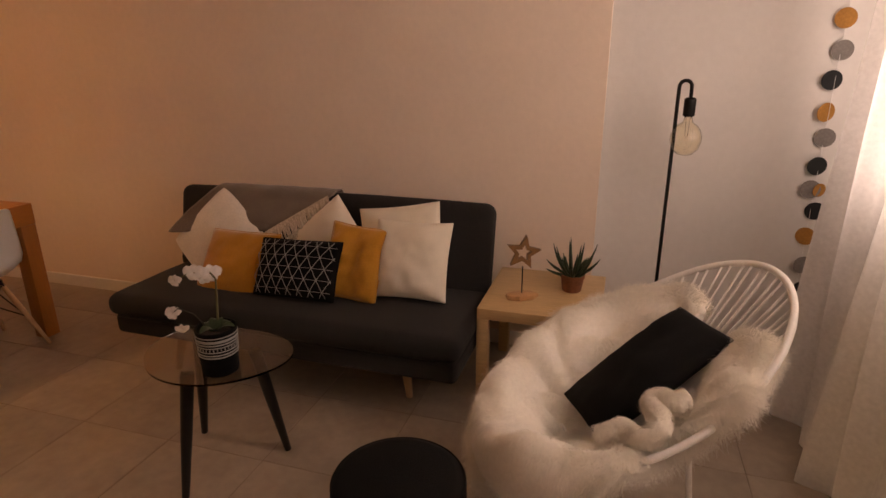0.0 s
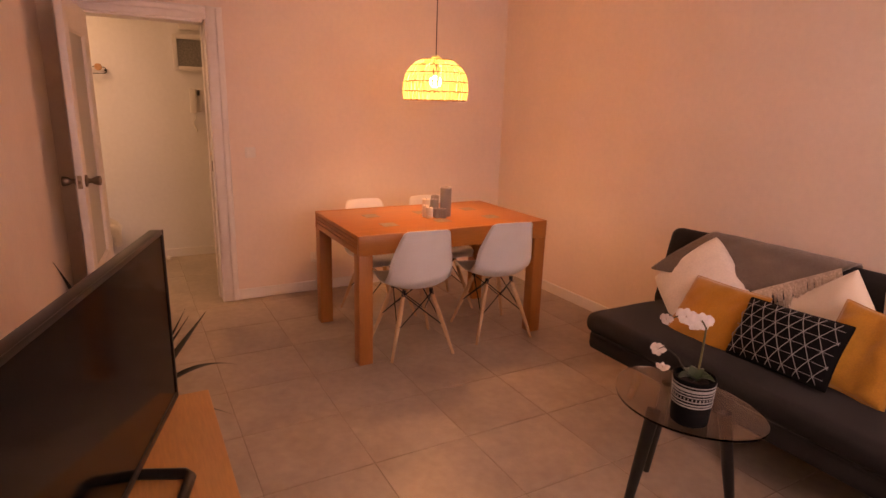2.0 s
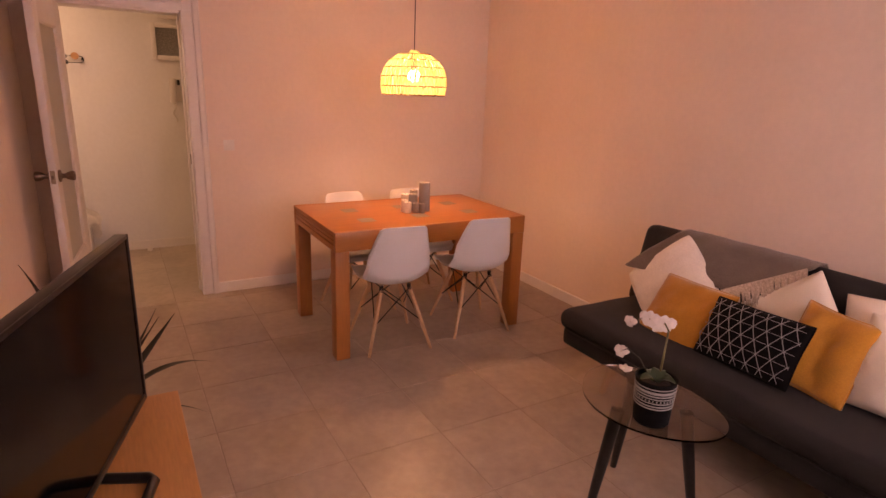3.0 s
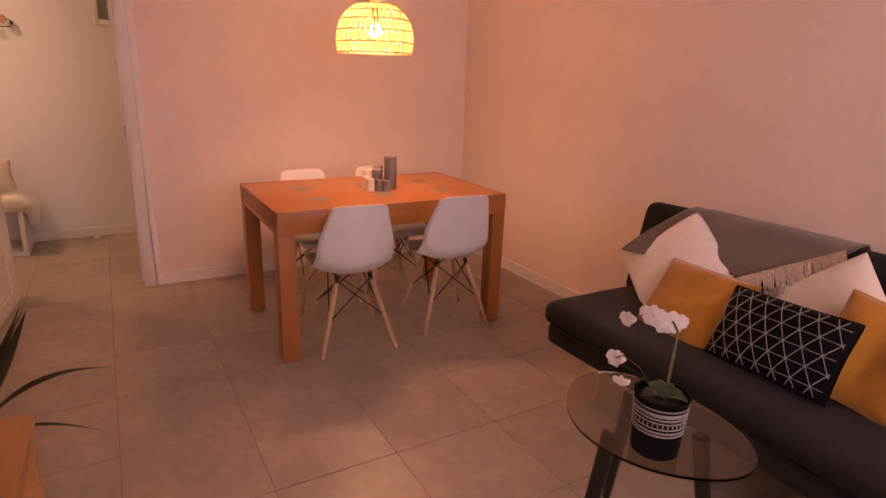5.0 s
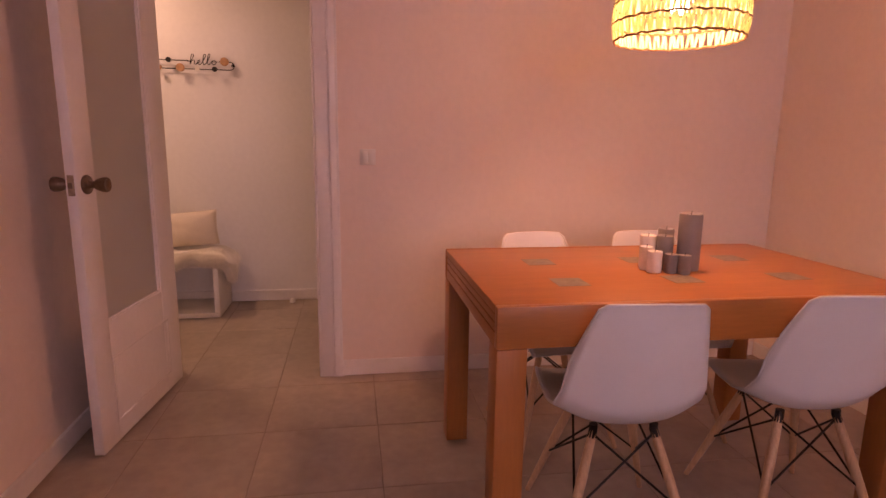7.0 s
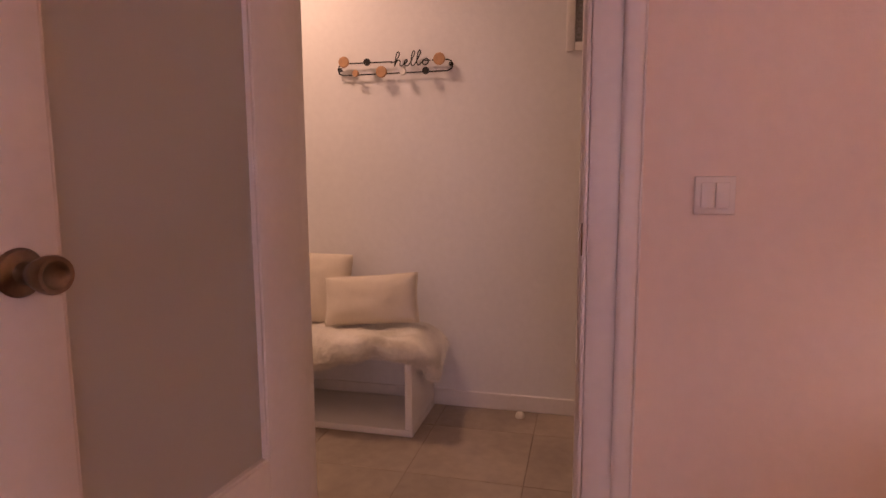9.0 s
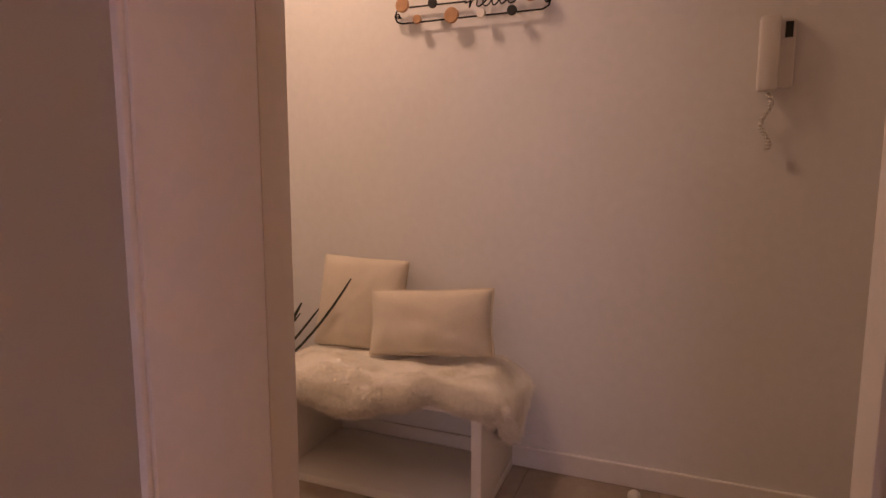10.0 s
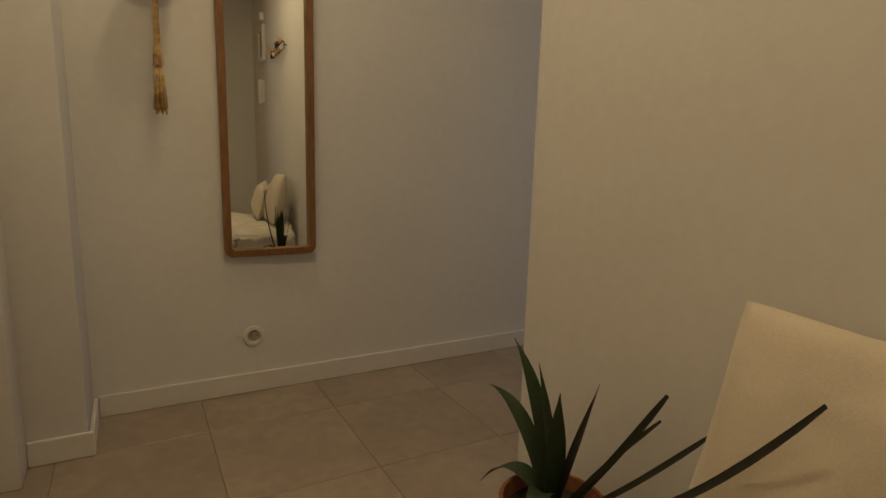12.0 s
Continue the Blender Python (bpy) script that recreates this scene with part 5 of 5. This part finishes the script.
part("coiled_cord", tube([(0.03 + 0.006 * math.cos(k * 0.9), -2.355 + 0.012 * math.sin(k * 0.07) + 0.006 * math.sin(k * 0.9), 1.316 - 0.00135 * k) for k in range(125)], 0.0034, 5), SWITCHP, ic, smooth=179)
ds = single("door_stop", lathe([(0, 0), (0.021, 0), (0.022, 0.006), (0.019, 0.018), (0.011, 0.026), (0, 0.028)], 24), WHITEW, "small white domed door stop on the floor", "door stop", pose(-1.385, -2.672, 0.0005), 60)

# hall plant
hp = thing("hall_plant", pose(-1.300, -4.165, 0) @ Matrix.Diagonal((1, 1, 1.0, 1)), "strap-leaved plant in a terracotta pot and saucer", "plant")
part("saucer", lathe([(0, 0), (0.082, 0), (0.094, 0.018), (0.096, 0.022), (0.090, 0.022), (0.078, 0.008), (0, 0.008)], 36), TERRA, hp, "terracotta saucer")
part("pot", lathe([(0, 0.009), (0.066, 0.009), (0.070, 0.012), (0.098, 0.225), (0.106, 0.227), (0.110, 0.278), (0.101, 0.280), (0.095, 0.250), (0, 0.248)], 36), TERRA, hp, "terracotta pot")
part("soil", lathe([(0, 0.262), (0.05, 0.260), (0.096, 0.250)], 24), SOIL, hp)
for tip, mid, w in (((0.006, -0.150, 0.577), (0.01, -0.04, 0.50), 0.0162), ((0.0, -0.255, 0.430), (0.0, -0.10, 0.46), 0.016), ((0.02, -0.045, 0.560), (0.01, -0.01, 0.42), 0.0158), ((0.03, 0.035, 0.530), (0.01, 0.01, 0.40), 0.016), ((-0.02, 0.085, 0.560), (-0.01, 0.05, 0.42), 0.015),
                    ((-0.10, 0.170, 0.555), (-0.05, 0.08, 0.36), 0.0154), ((-0.07, 0.185, 0.520), (-0.03, 0.08, 0.38), 0.010), ((-0.02, 0.316, 0.568), (0.0, 0.15, 0.36), 0.012), ((0.030, 0.486, 0.698), (0.05, 0.30, 0.41), 0.0135), ((0.03, -0.225, 0.200), (0.02, -0.10, 0.36), 0.019), ((0.13, 0.08, 0.27), (0.06, 0.03, 0.40), 0.019)):
    part("leaf", blade(curve_points((tip[0] * 0.08, tip[1] * 0.08, 0.255), mid, tip, 16), w, fold=0.3, twist=1.15 if tip[1] > 0.12 else 0.0, widths=(lambda q: (0.55 + 0.75 * math.sin(3.14159 * min(1, q * 0.95 + 0.05))) * (1 - q ** 4)) if tip[1] < 0.12 else (lambda q: 0.48 * (1 - 0.5 * q ** 12))), LEAF if w > 0.0155 or tip[1] < 0 else LEAF2, hp, smooth=179)

# mirror
mi = thing("wall_mirror", pose(-1.0475, MIRROR_Y + 0.007, 0, 0, 0, -2.0), "tall oak framed mirror with rounded corners on the hall wall", "mirror")


def rounded(w, z0, z1, r, n=6):
    pts = []
    for cx, cz, a0 in ((w - r, z0 + r, -90), (w - r, z1 - r, 0), (-w + r, z1 - r, 90), (-w + r, z0 + r, 180)):
        pts += [(cx + r * math.cos(radians(a0 + 90 * k / n)), cz + r * math.sin(radians(a0 + 90 * k / n))) for k in range(n + 1)]
    return pts


bm = bmesh.new()
o1, i1 = rounded(0.170, 0.552, 1.98, 0.030), rounded(0.144, 0.578, 1.954, 0.012)
loops = []
for pts, y in ((o1, 0.001), (o1, 0.030), (i1, 0.034), (i1, 0.010)):
    loops.append([bm.verts.new((x, y, z)) for x, z in pts])
for a, c in zip(loops, loops[1:]):
    for k in range(len(a)):
        j = (k + 1) % len(a)
        bm.faces.new((a[k], a[j], c[j], c[k]))
bmesh.ops.recalc_face_normals(bm, faces=bm.faces)
part("frame", bm, OAKF, mi, "oak frame", 40)
bm = bmesh.new()
bm.faces.new([bm.verts.new((x, 0.0115, z)) for x, z in rounded(0.1445, 0.5775, 1.9545, 0.012)][::-1])
part("glass", bm, MIRROR, mi, "mirror glass", None)

# straw wall hanging
wh = thing("straw_wall_hanging", pose(-0.690, MIRROR_Y + 0.03, 0), "hanging straw tassel under a wooden disc on the hall wall", "wall hanging")
part("disc", lathe([(0, 0), (0.07, 0), (0.078, 0.006), (0.078, 0.018), (0.07, 0.024), (0, 0.024)], 36), CORK, wh, "light wooden shelf disc", m=pose(0, 0.058, 1.502))
part("knot", tube([(0.0, 0.02, 1.502), (0.0, 0.02, 1.30), (0.004, 0.022, 1.22)], [0.009, 0.010, 0.014], 10), STRAW, wh)
part("binding", tube([(0.016 * math.cos(k), 0.022 + 0.016 * math.sin(k), 1.222 + 0.0012 * k) for k in range(30)], 0.002, 5), STRAW, wh, smooth=179)
rng = random.Random(12)
for k in range(34):
    a, r = rng.uniform(0, 6.28), rng.uniform(0.004, 0.024)
    part("straw", tube([(0.008 * math.cos(a), 0.022 + 0.008 * math.sin(a), 1.235), (r * 0.8 * math.cos(a), 0.024 + r * 0.6 * math.sin(a), 1.15), (r * math.cos(a), 0.024 + r * 0.6 * math.sin(a), rng.uniform(1.06, 1.10))], 0.0022, 5), STRAW, wh, smooth=179)

sk2 = thing("wall_socket", pose(-0.975, MIRROR_Y + 0.0005, 0.228), "round white wall socket above the hall baseboard", "socket")
part("plate", lathe([(0, 0), (0.041, 0), (0.042, 0.004), (0.038, 0.010), (0.026, 0.011), (0.024, 0.006), (0.020, -0.002), (0, -0.002)], 36), SWITCHP, sk2, m=pose(0, 0, 0, -90, 0, 0))
part("insert", lathe([(0, 0.0003), (0.019, 0.0003), (0.0215, 0.005), (0.0205, 0.005), (0.0185, 0.0012), (0, 0.0012)], 30), GREYP, sk2, "grey socket insert", m=pose(0, -0.0008, 0, -90, 0, 0))
for x in (-0.0095, 0.0095):
    part("pin_hole", lathe([(0, 0), (0.0026, 0), (0.0026, 0.0012), (0, 0.0012)], 12), DARKP, sk2, m=pose(x, 0.0012, 0, -90, 0, 0))

cs = thing("door_frame", pose(0, 0, 0), "white painted casing of the next hall doorway", "door frame", kind="structure")
part("casing", box(-0.265, -0.1855, -5.3190, -5.19, 0, 2.06, 0.005), TRIM, cs)

for sx, sy in HALL_SPOTS:
    cl = thing("ceiling_spot", pose(sx, sy, CEIL_Z), "round white recessed ceiling spot in the hall", "ceiling light", "hall ceiling spots")
    part("trim_ring", lathe([(0.054, -0.001), (0.072, -0.001), (0.074, -0.006), (0.068, -0.012), (0.056, -0.012), (0.054, -0.001)], 36), TRIM, cl)


# ---- floor tiles ----
fl = thing("floor", pose(0, 0, 0), "grey-beige stone-look ceramic tile floor", "floor", kind="structure")
part("grout_bed", box(-3.55, 5.60, MIRROR_Y - 0.14, 0.25, -0.06, -0.0022), GROUT, fl, smooth=None)
PX, PY = 0.441, 0.4535
tile_mesh = None
for i in range(-9, 13):
    for j in range(-8, 6):
        x, y = 2.315 + (i - 5) * PX, -2.140 + j * PY
        if x + PX < -0.3 and y > -1.3 or x > 5.5 or x + PX < -3.5 or y > 0.2 or y + PY < -5.75 or (x > 0.1 and y + PY < -3.4):
            continue
        if tile_mesh is None:
            tb = box(0.0012, PX - 0.0012, 0.0012, PY - 0.0012, -0.012, 0.0, 0.0018, 1)
            ob = part("tile", tb, TILE, fl, smooth=None)
            tile_mesh = ob.data
        else:
            ob = new("tile", tile_mesh)
            ob.parent = fl
        ob.matrix_local = pose(x, y, random.uniform(-0.0004, 0.0), random.uniform(-0.05, 0.05), random.uniform(-0.05, 0.05), 0)
